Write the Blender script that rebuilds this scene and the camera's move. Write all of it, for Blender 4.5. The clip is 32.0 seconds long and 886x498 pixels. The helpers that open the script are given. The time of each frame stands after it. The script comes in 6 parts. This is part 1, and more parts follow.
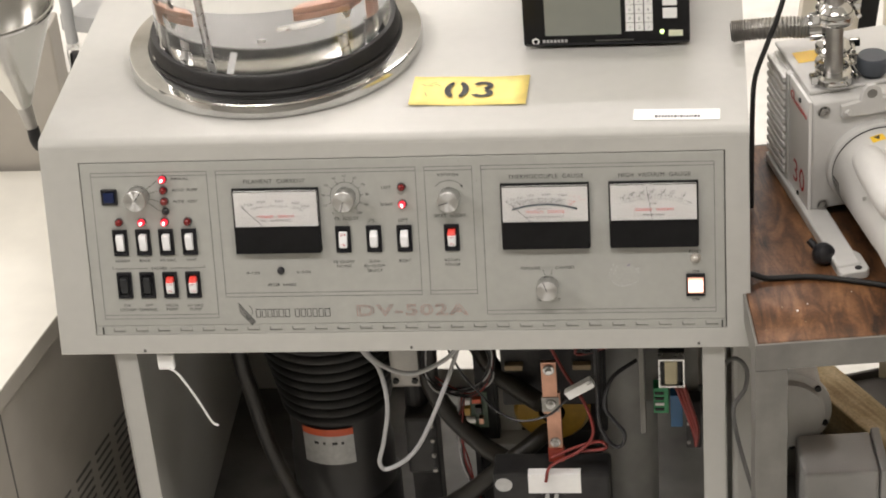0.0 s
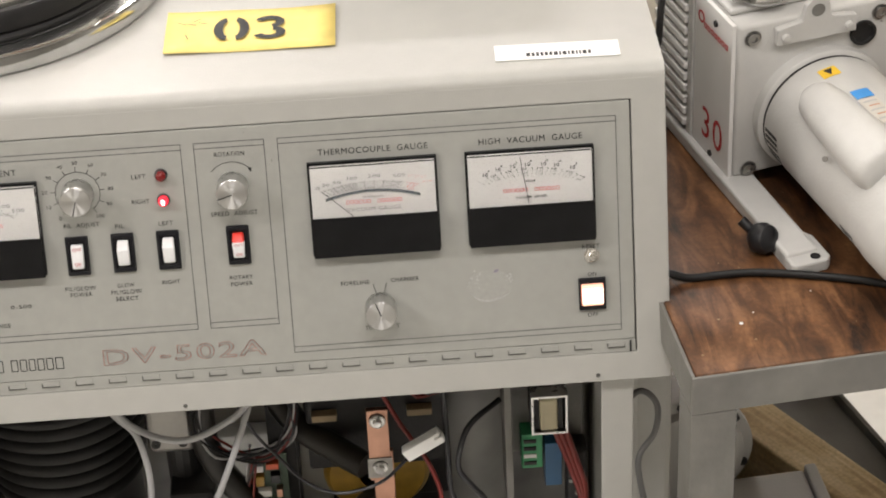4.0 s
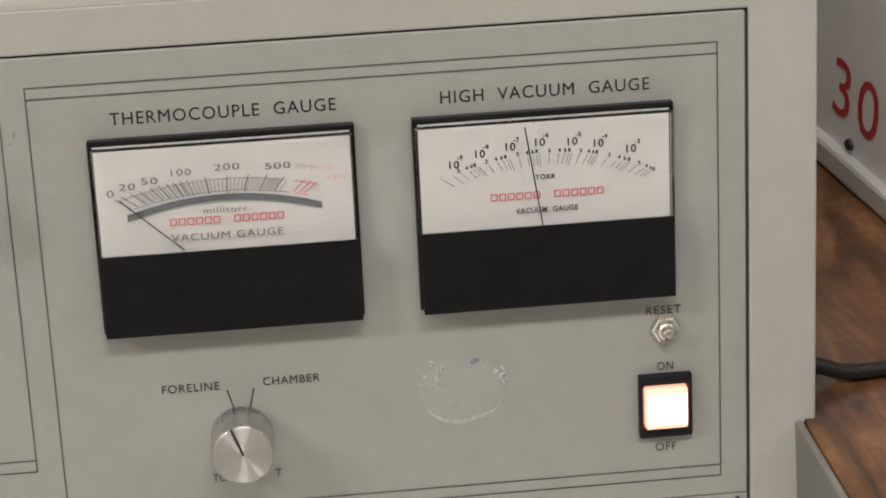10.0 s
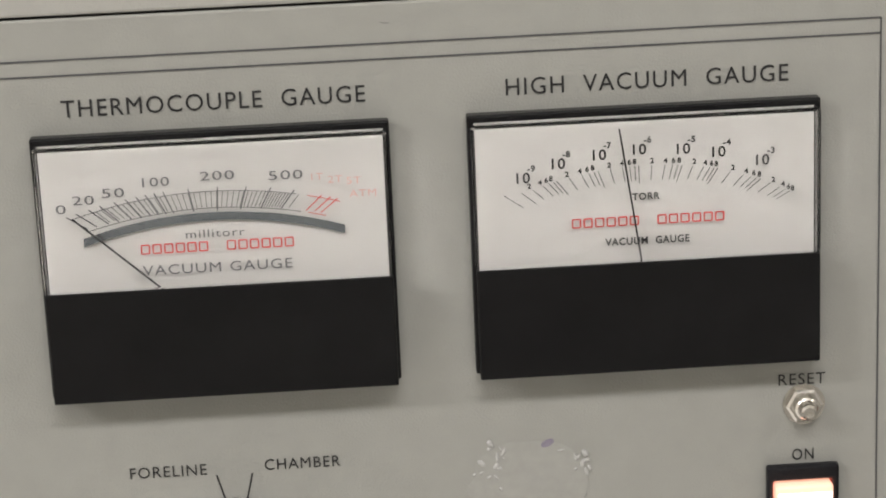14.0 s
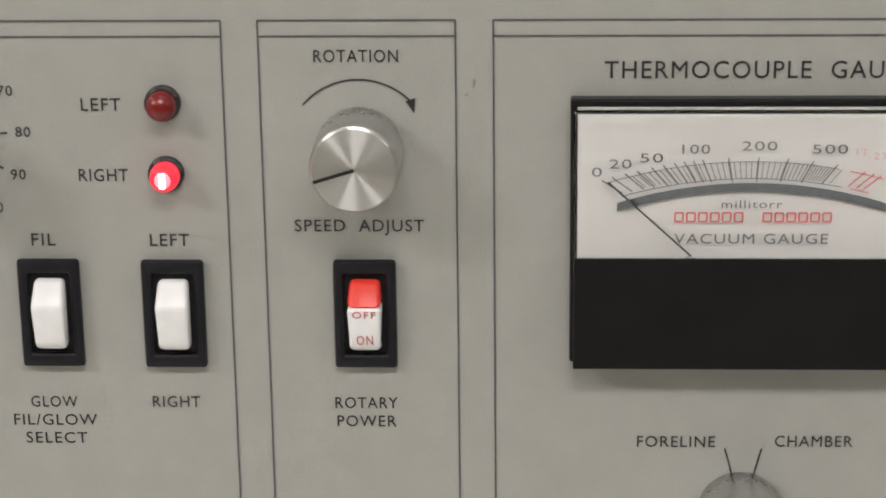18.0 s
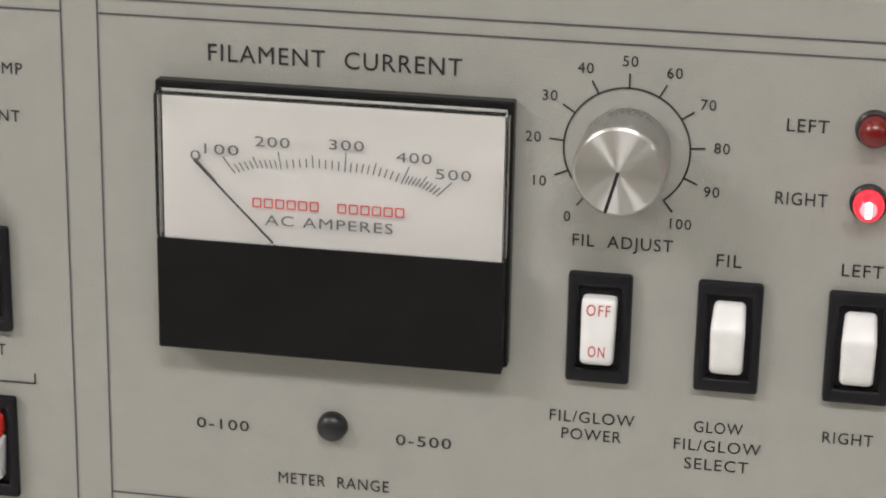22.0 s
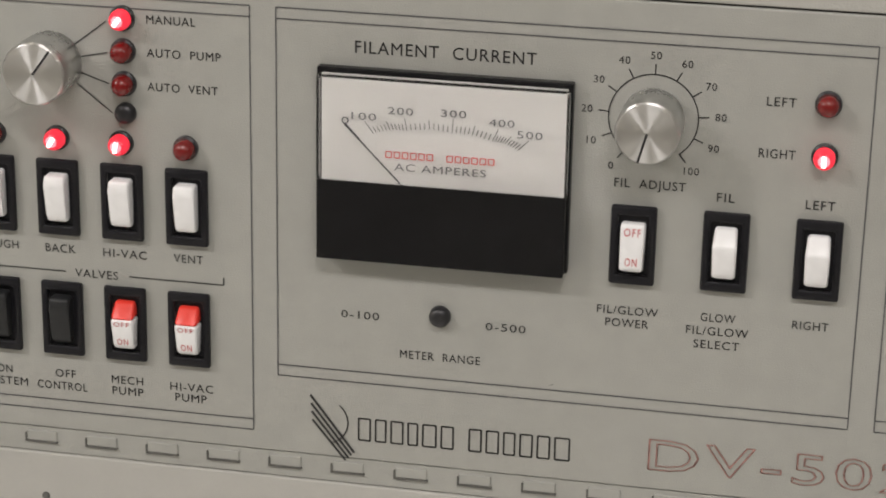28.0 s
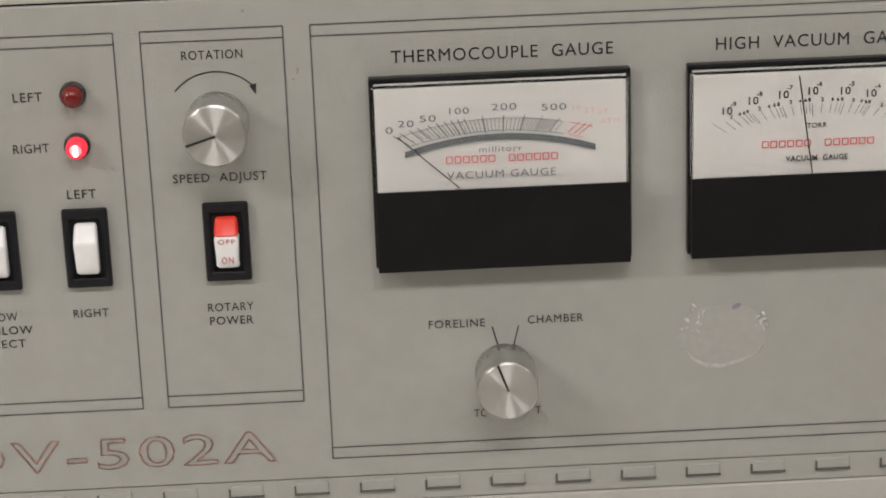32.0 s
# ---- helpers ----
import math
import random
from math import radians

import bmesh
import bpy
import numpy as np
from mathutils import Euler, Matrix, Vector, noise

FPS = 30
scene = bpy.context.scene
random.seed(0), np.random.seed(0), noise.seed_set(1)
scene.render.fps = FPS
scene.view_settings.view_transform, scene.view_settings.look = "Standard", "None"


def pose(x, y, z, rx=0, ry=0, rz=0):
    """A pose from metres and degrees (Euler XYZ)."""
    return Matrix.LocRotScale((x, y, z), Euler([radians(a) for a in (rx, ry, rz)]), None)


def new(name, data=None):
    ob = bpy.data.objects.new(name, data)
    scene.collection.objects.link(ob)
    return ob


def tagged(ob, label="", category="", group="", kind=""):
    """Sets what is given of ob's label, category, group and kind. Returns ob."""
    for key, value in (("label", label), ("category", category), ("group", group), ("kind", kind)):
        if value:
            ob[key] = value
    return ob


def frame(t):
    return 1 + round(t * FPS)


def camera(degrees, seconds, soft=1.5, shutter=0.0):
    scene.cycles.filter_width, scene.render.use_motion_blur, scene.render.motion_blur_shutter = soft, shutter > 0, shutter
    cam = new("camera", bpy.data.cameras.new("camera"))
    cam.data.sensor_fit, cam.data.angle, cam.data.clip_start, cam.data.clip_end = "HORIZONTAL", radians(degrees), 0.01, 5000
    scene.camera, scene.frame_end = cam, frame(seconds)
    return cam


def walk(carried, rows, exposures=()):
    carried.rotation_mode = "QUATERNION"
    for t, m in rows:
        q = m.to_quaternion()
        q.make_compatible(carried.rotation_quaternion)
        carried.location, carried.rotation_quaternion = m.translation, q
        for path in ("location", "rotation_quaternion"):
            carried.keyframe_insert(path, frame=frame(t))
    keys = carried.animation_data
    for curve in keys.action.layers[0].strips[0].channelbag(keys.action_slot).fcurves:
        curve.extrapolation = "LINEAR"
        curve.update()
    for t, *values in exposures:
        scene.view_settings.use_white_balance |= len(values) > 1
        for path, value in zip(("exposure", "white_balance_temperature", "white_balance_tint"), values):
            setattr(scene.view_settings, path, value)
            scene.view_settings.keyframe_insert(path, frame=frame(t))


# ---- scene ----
cam = camera(22, 32.0, soft=1.9)
PATH = [
    (0, pose(0.3292, -2.1651, 2.1899, 57.334, 4.232, 4.833)),
    (0.5, pose(0.2441, -2.0766, 2.1426, 56.948, 3.571, 2.133)),
    (1, pose(0.1824, -1.9878, 2.0958, 56.608, 3.077, -0.705)),
    (1.5, pose(0.1596, -1.9008, 2.0532, 56.168, 3.004, -2.725)),
    (2, pose(0.1606, -1.8262, 2.0198, 55.823, 2.959, -3.185)),
    (2.5, pose(0.1636, -1.7355, 1.9677, 55.671, 2.683, -3.374)),
    (3, pose(0.1649, -1.6522, 1.9175, 55.578, 2.355, -3.316)),
    (3.5, pose(0.1618, -1.5551, 1.8571, 55.464, 2.319, -3.481)),
    (4, pose(0.1596, -1.4708, 1.7978, 55.649, 2.332, -3.637)),
    (4.5, pose(0.1580, -1.3847, 1.7272, 56.140, 2.228, -3.700)),
    (6.5, pose(0.1180, -1.1136, 1.5520, 56.283, 1.027, -5.911)),
    (7, pose(0.1234, -1.0588, 1.5087, 56.749, 0.939, -6.025)),
    (7.5, pose(0.1320, -0.9970, 1.4651, 56.942, 0.928, -6.082)),
    (8, pose(0.1422, -0.9428, 1.4277, 57.075, 1.143, -6.033)),
    (8.5, pose(0.1556, -0.8828, 1.3894, 57.007, 1.325, -5.791)),
    (9, pose(0.1606, -0.8344, 1.3496, 57.491, 1.315, -5.916)),
    (9.5, pose(0.1676, -0.7848, 1.3094, 58.122, 1.285, -5.915)),
    (10, pose(0.1712, -0.7395, 1.2792, 58.379, 1.191, -6.208)),
    (10.5, pose(0.1846, -0.6901, 1.2460, 58.689, 1.242, -5.934)),
    (11, pose(0.1907, -0.6445, 1.2196, 58.740, 1.119, -5.965)),
    (11.5, pose(0.1948, -0.5962, 1.1892, 59.087, 0.906, -6.111)),
    (12, pose(0.2019, -0.5576, 1.1653, 59.188, 0.994, -6.062)),
    (12.5, pose(0.2056, -0.5540, 1.1646, 59.213, 1.056, -5.884)),
    (13, pose(0.2081, -0.5545, 1.1628, 59.306, 1.132, -5.816)),
    (13.5, pose(0.2070, -0.5557, 1.1602, 59.608, 1.352, -5.266)),
    (14, pose(0.1974, -0.5572, 1.1552, 60.295, 1.608, -3.672)),
    (14.5, pose(0.1728, -0.5549, 1.1564, 60.135, 0.992, -3.567)),
    (16.5, pose(0.1299, -0.5403, 1.1583, 58.900, 1.119, 0.179)),
    (17, pose(0.1208, -0.5396, 1.1586, 58.795, 1.313, 0.999)),
    (17.5, pose(0.1107, -0.5354, 1.1620, 58.363, 1.366, 1.637)),
    (18, pose(0.1032, -0.5329, 1.1657, 57.972, 1.220, 2.137)),
    (18.5, pose(0.0938, -0.5312, 1.1669, 57.823, 1.238, 2.904)),
    (19, pose(0.0808, -0.5307, 1.1677, 57.876, 1.221, 3.730)),
    (19.5, pose(0.0669, -0.5308, 1.1675, 57.947, 1.175, 4.622)),
    (20, pose(0.0599, -0.5259, 1.1679, 58.039, 1.640, 6.845)),
    (20.5, pose(0.0403, -0.5270, 1.1684, 58.176, 1.938, 8.245)),
    (21, pose(0.0141, -0.5222, 1.1655, 58.198, 1.728, 8.504)),
    (21.5, pose(0.0027, -0.5186, 1.1664, 57.977, 1.480, 9.265)),
    (22, pose(-0.0106, -0.5176, 1.1626, 57.924, 1.453, 10.336)),
    (22.5, pose(-0.0331, -0.5228, 1.1588, 58.051, 0.894, 10.370)),
    (23, pose(-0.0361, -0.5452, 1.1707, 57.983, 0.880, 11.267)),
    (23.5, pose(-0.0336, -0.5794, 1.1925, 58.023, 1.422, 13.076)),
    (24, pose(-0.0272, -0.6080, 1.2113, 58.377, 2.051, 15.110)),
    (24.5, pose(-0.0211, -0.6379, 1.2343, 58.453, 2.315, 16.492)),
    (26.5, pose(-0.0142, -0.7199, 1.2931, 57.330, 2.053, 16.065)),
    (27, pose(-0.0135, -0.7262, 1.2884, 57.449, 1.828, 15.763)),
    (27.5, pose(-0.0008, -0.7314, 1.2843, 57.509, 1.705, 13.626)),
    (28, pose(0.0168, -0.7341, 1.2869, 57.118, 1.664, 11.369)),
    (28.5, pose(0.0346, -0.7299, 1.2912, 56.426, 1.883, 9.118)),
    (29, pose(0.0499, -0.7302, 1.2892, 56.333, 1.866, 7.129)),
    (29.5, pose(0.0632, -0.7313, 1.2877, 56.470, 1.883, 5.262)),
    (30, pose(0.0760, -0.7338, 1.2854, 56.612, 1.684, 3.486)),
    (30.5, pose(0.0892, -0.7373, 1.2850, 56.718, 1.588, 1.815)),
    (31, pose(0.0966, -0.7403, 1.2860, 56.763, 1.795, 0.403)),
    (31.5, pose(0.1020, -0.7441, 1.2838, 57.004, 1.544, -1.457)),
    (32, pose(0.1114, -0.7501, 1.2805, 57.494, 1.320, -2.832)),
]
walk(cam, PATH, [(0.0, -0.11, 6480, 10), (4.0, -0.01, 6470, 10), (6.0, -0.07, 6450, 10), (9.0, -0.22, 6450, 10), (12.5, -0.08, 6320, 9), (17.0, -0.14, 6320, 9), (21.0, -0.21, 6320, 9), (23.5, -0.15, 6320, 9), (28.0, -0.29, 6420, 10), (32.0, -0.26, 6420, 10)])

# world, lamps
world = bpy.data.worlds.new("world")
scene.world = world
world.use_nodes = True
world.node_tree.nodes["Background"].inputs[0].default_value = (0.9, 0.95, 1.0, 1)
world.node_tree.nodes["Background"].inputs[1].default_value = 0.05
TOP = 0.9315          # height of the cabinet's top
CEIL = 2.9


def area_lamp(x, y, w, d, watts):
    lamp = bpy.data.lights.new("ceiling_tube_light", "AREA")
    lamp.shape, lamp.size, lamp.size_y, lamp.energy, lamp.color = "RECTANGLE", w, d, watts, (1.0, 0.935, 0.905)
    ob = new("ceiling_tube_light", lamp)
    ob.matrix_world = pose(x, y, CEIL - 0.07)


for lx, share in ((-2.2, 1.75), (0.25, 0.95), (2.7, 0.6)):
    for ly, watts in ((-1.1, 35), (0.8, 13), (2.7, 33)):
        area_lamp(lx, ly, 1.2, 0.3, watts * share)


# ---------- materials ----------
def material(name, colour, rough=0.5, metal=0.0, vary=0.06, scale=40.0, bump=0.0, bump_scale=300.0, stain=0.0, stain_scale=4.0, emit=0.0, emit_colour=None, coat=0.0, spec=0.5):
    """A painted, cast or bare surface: base colour varied at two scales, roughness breakup and a fine relief."""
    m = bpy.data.materials.new(name)
    m.use_nodes = True
    nt = m.node_tree
    b = nt.nodes["Principled BSDF"]
    tc = nt.nodes.new("ShaderNodeTexCoord")
    fine = nt.nodes.new("ShaderNodeTexNoise")
    fine.inputs["Scale"].default_value, fine.inputs["Detail"].default_value = scale, 4
    nt.links.new(tc.outputs["Object"], fine.inputs["Vector"])
    coarse = nt.nodes.new("ShaderNodeTexNoise")
    coarse.inputs["Scale"].default_value, coarse.inputs["Detail"].default_value = stain_scale, 3
    nt.links.new(tc.outputs["Object"], coarse.inputs["Vector"])
    ramp = nt.nodes.new("ShaderNodeMapRange")
    ramp.inputs[1].default_value, ramp.inputs[2].default_value = 0.3, 0.7
    ramp.inputs[3].default_value, ramp.inputs[4].default_value = 1 - vary, 1 + vary
    nt.links.new(fine.outputs["Fac"], ramp.inputs[0])
    ramp2 = nt.nodes.new("ShaderNodeMapRange")
    ramp2.inputs[1].default_value, ramp2.inputs[2].default_value = 0.35, 0.65
    ramp2.inputs[3].default_value, ramp2.inputs[4].default_value = 1 - stain, 1 + stain * 0.3
    nt.links.new(coarse.outputs["Fac"], ramp2.inputs[0])
    mul = nt.nodes.new("ShaderNodeMath")
    mul.operation = "MULTIPLY"
    nt.links.new(ramp.outputs[0], mul.inputs[0])
    nt.links.new(ramp2.outputs[0], mul.inputs[1])
    col = nt.nodes.new("ShaderNodeVectorMath")
    col.operation = "SCALE"
    col.inputs[0].default_value = colour
    nt.links.new(mul.outputs[0], col.inputs["Scale"])
    nt.links.new(col.outputs[0], b.inputs["Base Color"])
    rr = nt.nodes.new("ShaderNodeMapRange")
    rr.inputs[3].default_value, rr.inputs[4].default_value = max(0.02, rough * 0.85), min(1, rough * 1.15)
    nt.links.new(fine.outputs["Fac"], rr.inputs[0])
    nt.links.new(rr.outputs[0], b.inputs["Roughness"])
    b.inputs["Metallic"].default_value = metal
    b.inputs["Coat Weight"].default_value = coat
    b.inputs["Specular IOR Level"].default_value = spec
    if bump:
        bn = nt.nodes.new("ShaderNodeTexNoise")
        bn.inputs["Scale"].default_value, bn.inputs["Detail"].default_value = bump_scale, 2
        nt.links.new(tc.outputs["Object"], bn.inputs["Vector"])
        bu = nt.nodes.new("ShaderNodeBump")
        bu.inputs["Strength"].default_value, bu.inputs["Distance"].default_value = bump, 0.001
        nt.links.new(bn.outputs["Fac"], bu.inputs["Height"])
        nt.links.new(bu.outputs[0], b.inputs["Normal"])
    if emit:
        b.inputs["Emission Color"].default_value = (*(emit_colour or colour), 1)
        b.inputs["Emission Strength"].default_value = emit
    return m


CABINET = material("cabinet_enamel", (0.405, 0.402, 0.372), 0.42, vary=0.025, scale=60, bump=0.25, bump_scale=900, stain=0.05, stain_scale=3)
PANEL = material("panel_paint", (0.335, 0.338, 0.310), 0.45, vary=0.03, scale=90, bump=0.2, bump_scale=1400, stain=0.04, stain_scale=6)
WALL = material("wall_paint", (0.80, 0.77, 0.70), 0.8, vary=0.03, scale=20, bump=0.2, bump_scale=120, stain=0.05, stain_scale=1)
# darkened wall paint: cuts the fill and gives reflections more contrast
WALL_DIMMED = material("dimmed_wall_paint", (0.40, 0.39, 0.36), 0.8, vary=0.03, scale=20, bump=0.2, bump_scale=120, stain=0.05, stain_scale=1)
# pan paint with random stains, darkened to hold the shade inside the base
SHADED_PAN = material("shaded_stained_pan", (0.17, 0.165, 0.15), 0.5, vary=0.15, scale=25, stain=0.5, stain_scale=7, bump=0.2)
INNER = material("dusty_inner_paint", (0.46, 0.45, 0.41), 0.6, vary=0.06, scale=30, stain=0.2, stain_scale=5)
FLOOR = material("floor_vinyl", (0.80, 0.785, 0.74), 0.35, vary=0.06, scale=25, stain=0.15, stain_scale=2.5)
CEILING = material("ceiling_tile", (0.8, 0.8, 0.77), 0.9, vary=0.05, scale=80, bump=0.5, bump_scale=200)
TABLE_STEEL = material("table_steel_paint", (0.175, 0.17, 0.153), 0.5, vary=0.10, scale=45, bump=0.35, bump_scale=160, stain=0.16, stain_scale=22)
PUMP_PAINT = material("pump_paint", (0.55, 0.545, 0.52), 0.38, vary=0.04, scale=40, bump=0.3, bump_scale=350, stain=0.1, stain_scale=6)
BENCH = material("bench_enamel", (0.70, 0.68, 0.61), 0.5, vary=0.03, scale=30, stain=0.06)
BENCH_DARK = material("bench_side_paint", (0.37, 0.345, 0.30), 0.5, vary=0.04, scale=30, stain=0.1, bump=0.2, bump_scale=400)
STEEL = material("brushed_steel", (0.62, 0.62, 0.61), 0.28, 1.0, vary=0.1, scale=120, stain=0.1)
RUBBER = material("black_rubber", (0.014, 0.0135, 0.013), 0.5, vary=0.2, scale=60, bump=0.2, bump_scale=500, spec=0.3)
PLASTIC = material("black_plastic", (0.012, 0.012, 0.014), 0.35, vary=0.1, scale=80)


# ---------- mesh helpers ----------
def finish(bm, name, mat, smooth=False):
    me = bpy.data.meshes.new(name)
    bmesh.ops.recalc_face_normals(bm, faces=bm.faces)
    if smooth:
        for f in bm.faces:
            f.smooth = True
    bm.to_mesh(me)
    bm.free()
    me.materials.append(mat)
    if smooth:
        me.set_sharp_from_angle(angle=radians(38))
    return me


def part(name, bm, mat, parent=None, label="", smooth=False, at=None):
    ob = new(name, finish(bm, name, mat, smooth))
    if parent is not None:
        ob.parent = parent
    if at is not None:
        ob.matrix_basis = at
    return tagged(ob, label)


def thing(name, label, category, at=None, group="", kind=""):
    ob = new(name)
    ob.empty_display_size = 0.05
    if at is not None:
        ob.matrix_basis = at
    return tagged(ob, label, category, group, kind)


def box(x0, x1, y0, y1, z0, z1, bevel=0.0, seg=2, bm=None):
    own = bmesh.new()
    bmesh.ops.create_cube(own, size=1, matrix=Matrix.Translation(((x0 + x1) / 2, (y0 + y1) / 2, (z0 + z1) / 2)) @ Matrix.Diagonal((x1 - x0, y1 - y0, z1 - z0, 1)))
    if bevel:
        bmesh.ops.bevel(own, geom=own.edges[:], offset=bevel, segments=seg, affect="EDGES", profile=0.5)
    return merge(bm, own)


def merge(bm, own, m=None):
    if m is not None:
        own.transform(m)
    if bm is None:
        return own
    me = bpy.data.meshes.new("tmp")
    own.to_mesh(me)
    own.free()
    bm.from_mesh(me)
    bpy.data.meshes.remove(me)
    return bm


def lathe(profile, n=32, m=None, bm=None, close=True):
    """Turns (radius, height) pairs round z."""
    own = bmesh.new()
    rings = []
    for r, z in profile:
        if r < 1e-6:
            rings.append([own.verts.new((0, 0, z))])
        else:
            rings.append([own.verts.new((r * math.cos(2 * math.pi * k / n), r * math.sin(2 * math.pi * k / n), z)) for k in range(n)])
    for a, b in zip(rings, rings[1:]):
        for k in range(n):
            q = (k + 1) % n
            if len(a) == 1 and len(b) == 1:
                continue
            if len(a) == 1:
                own.faces.new((a[0], b[k], b[q]))
            elif len(b) == 1:
                own.faces.new((a[k], a[q], b[0]))
            else:
                own.faces.new((a[k], a[q], b[q], b[k]))
    if m is not None:
        own.transform(m)
    return merge(bm, own)


def rod(a, b, r, n=16, bm=None, r2=None):
    a, b = Vector(a), Vector(b)
    m = Matrix.Translation(a) @ (b - a).to_track_quat("Z", "Y").to_matrix().to_4x4()
    d = (b - a).length
    return lathe([(0, 0), (r, 0), (r2 or r, d), (0, d)], n, m, bm)


def smooth_line(points, steps=8):
    """A rounded line through a few points."""
    p = [Vector(q) for q in points]
    p = [2 * p[0] - p[1], *p, 2 * p[-1] - p[-2]]
    out = []
    for i in range(1, len(p) - 2):
        for k in range(steps):
            t = k / steps
            a, b, c, d = p[i - 1:i + 3]
            out.append(0.5 * (2 * b + (c - a) * t + (2 * a - 5 * b + 4 * c - d) * t * t + (3 * b - a - 3 * c + d) * t ** 3))
    out.append(p[-2])
    return out


def tube(points, r, n=8, steps=8, bm=None, ribs=0.0):
    """A hose or wire along a rounded line; ribs: depth of corrugations."""
    line = smooth_line(points, steps)
    own = bmesh.new()
    rings = []
    side = None
    for i, c in enumerate(line):
        d = (line[min(i + 1, len(line) - 1)] - line[max(i - 1, 0)]).normalized()
        if side is None:
            side = d.orthogonal().normalized()
        side = (side - d * side.dot(d)).normalized()
        up = d.cross(side)
        rr = r - (ribs if ribs and i % 2 else 0)
        rings.append([own.verts.new(c + rr * (side * math.cos(2 * math.pi * k / n) + up * math.sin(2 * math.pi * k / n))) for k in range(n)])
    for a, b in zip(rings, rings[1:]):
        for k in range(n):
            own.faces.new((a[k], a[(k + 1) % n], b[(k + 1) % n], b[k]))
    own.faces.new(rings[0][::-1])
    own.faces.new(rings[-1])
    return merge(bm, own)


def slab(outline, z0, z1, bevel=0.0, bm=None, m=None):
    """A plate with the given outline in x and y."""
    own = bmesh.new()
    f = own.faces.new([own.verts.new((x, y, z0)) for x, y in outline])
    ext = bmesh.ops.extrude_face_region(own, geom=[f])
    bmesh.ops.translate(own, verts=[v for v in ext["geom"] if isinstance(v, bmesh.types.BMVert)], vec=(0, 0, z1 - z0))
    if bevel:
        bmesh.ops.bevel(own, geom=own.edges[:], offset=bevel, segments=2, affect="EDGES", profile=0.5)
    return merge(bm, own, m)


def ring(outer, hole, y0, y1, bevel):
    own = bmesh.new()
    (a0, a1, b0, b1), (c0, c1, d0, d1) = outer, hole
    o = [own.verts.new((x, y0, z)) for x, z in ((a0, b0), (a1, b0), (a1, b1), (a0, b1))]
    i = [own.verts.new((x, y0, z)) for x, z in ((c0, d0), (c1, d0), (c1, d1), (c0, d1))]
    faces = [own.faces.new((o[k], o[(k + 1) % 4], i[(k + 1) % 4], i[k])) for k in range(4)]
    ext = bmesh.ops.extrude_face_region(own, geom=faces)
    bmesh.ops.translate(own, verts=[v for v in ext["geom"] if isinstance(v, bmesh.types.BMVert)], vec=(0, y1 - y0, 0))
    bmesh.ops.recalc_face_normals(own, faces=own.faces)
    if bevel:
        bmesh.ops.bevel(own, geom=[e for e in own.edges if len(e.link_faces) == 2 and e.calc_face_angle(0) > 1], offset=bevel, segments=2, affect="EDGES", profile=0.5)
    return own


# the panel's own frame: x along it, y into it, z up its slope
PM = pose(0, 0, 0.81, -13.6, 0, 0)


# ---------- control panel materials ----------
INK = material("black_ink", (0.018, 0.018, 0.019), 0.6, vary=0.15, scale=500)
RED_INK = material("red_ink", (0.46, 0.035, 0.035), 0.6, vary=0.1, scale=500)
PALE_RED_INK = material("worn_red_ink", (0.50, 0.28, 0.245), 0.6, vary=0.2, scale=300)
FAINT_INK = material("grey_ink", (0.075, 0.075, 0.08), 0.6, vary=0.1, scale=500)
DIAL_INK = material("dial_grey_ink", (0.09, 0.09, 0.095), 0.6, vary=0.1, scale=500)
DIAL = material("dial_card", (0.43, 0.426, 0.405), 0.5, vary=0.015, scale=60, stain=0.03, stain_scale=25)
METER_BLACK = material("meter_plastic", (0.008, 0.008, 0.0085), 0.25, vary=0.15, scale=60, bump=0.05, bump_scale=300, spec=0.2)
BEZEL = material("switch_bezel_nylon", (0.011, 0.011, 0.013), 0.42, vary=0.12, scale=200, bump=0.15, bump_scale=900, spec=0.2)
ROCKER = material("white_rocker_nylon", (0.78, 0.785, 0.785), 0.35, vary=0.02, scale=200, stain=0.05, stain_scale=90)
ROCKER_RED = material("red_rocker_nylon", (0.72, 0.045, 0.03), 0.35, vary=0.03, scale=200)
ROCKER_BLACK = material("black_rocker_nylon", (0.018, 0.019, 0.02), 0.38, vary=0.1, scale=200, bump=0.1, bump_scale=900, spec=0.3)
LAMP_RED = material("dark_red_lens", (0.15, 0.004, 0.004), 0.25, vary=0.1, scale=300, coat=0.1)
LAMP_LIT = material("lit_red_lens", (0.6, 0.02, 0.03), 0.12, vary=0.05, scale=300, emit=0.85, emit_colour=(1.0, 0.03, 0.065), coat=0.1)
LAMP_CORE = material("lit_lamp_core", (1, 0.5, 0.5), 0.3, emit=5.0, emit_colour=(1.0, 0.62, 0.62))
BLUE_LENS = material("blue_lens", (0.003, 0.011, 0.055), 0.16, vary=0.1, scale=200, coat=0.4)
LAMP_HALO = material("lit_lamp_halo", (1, 0.3, 0.3), 0.3, emit=1.6, emit_colour=(1.0, 0.16, 0.22))
LIT_ROCKER = material("lit_rocker_edge", (0.9, 0.6, 0.45), 0.3, emit=0.95, emit_colour=(1.0, 0.50, 0.34))
LIT_FACE = material("lit_white_rocker", (0.9, 0.85, 0.8), 0.3, emit=2.2, emit_colour=(1.0, 0.88, 0.80))
LIT_EDGE = material("glowing_red_surround", (0.30, 0.03, 0.03), 0.4, emit=0.22, emit_colour=(1.0, 0.22, 0.12))
BARE = material("nickel_plate", (0.72, 0.70, 0.66), 0.2, 1.0, vary=0.06, scale=200)
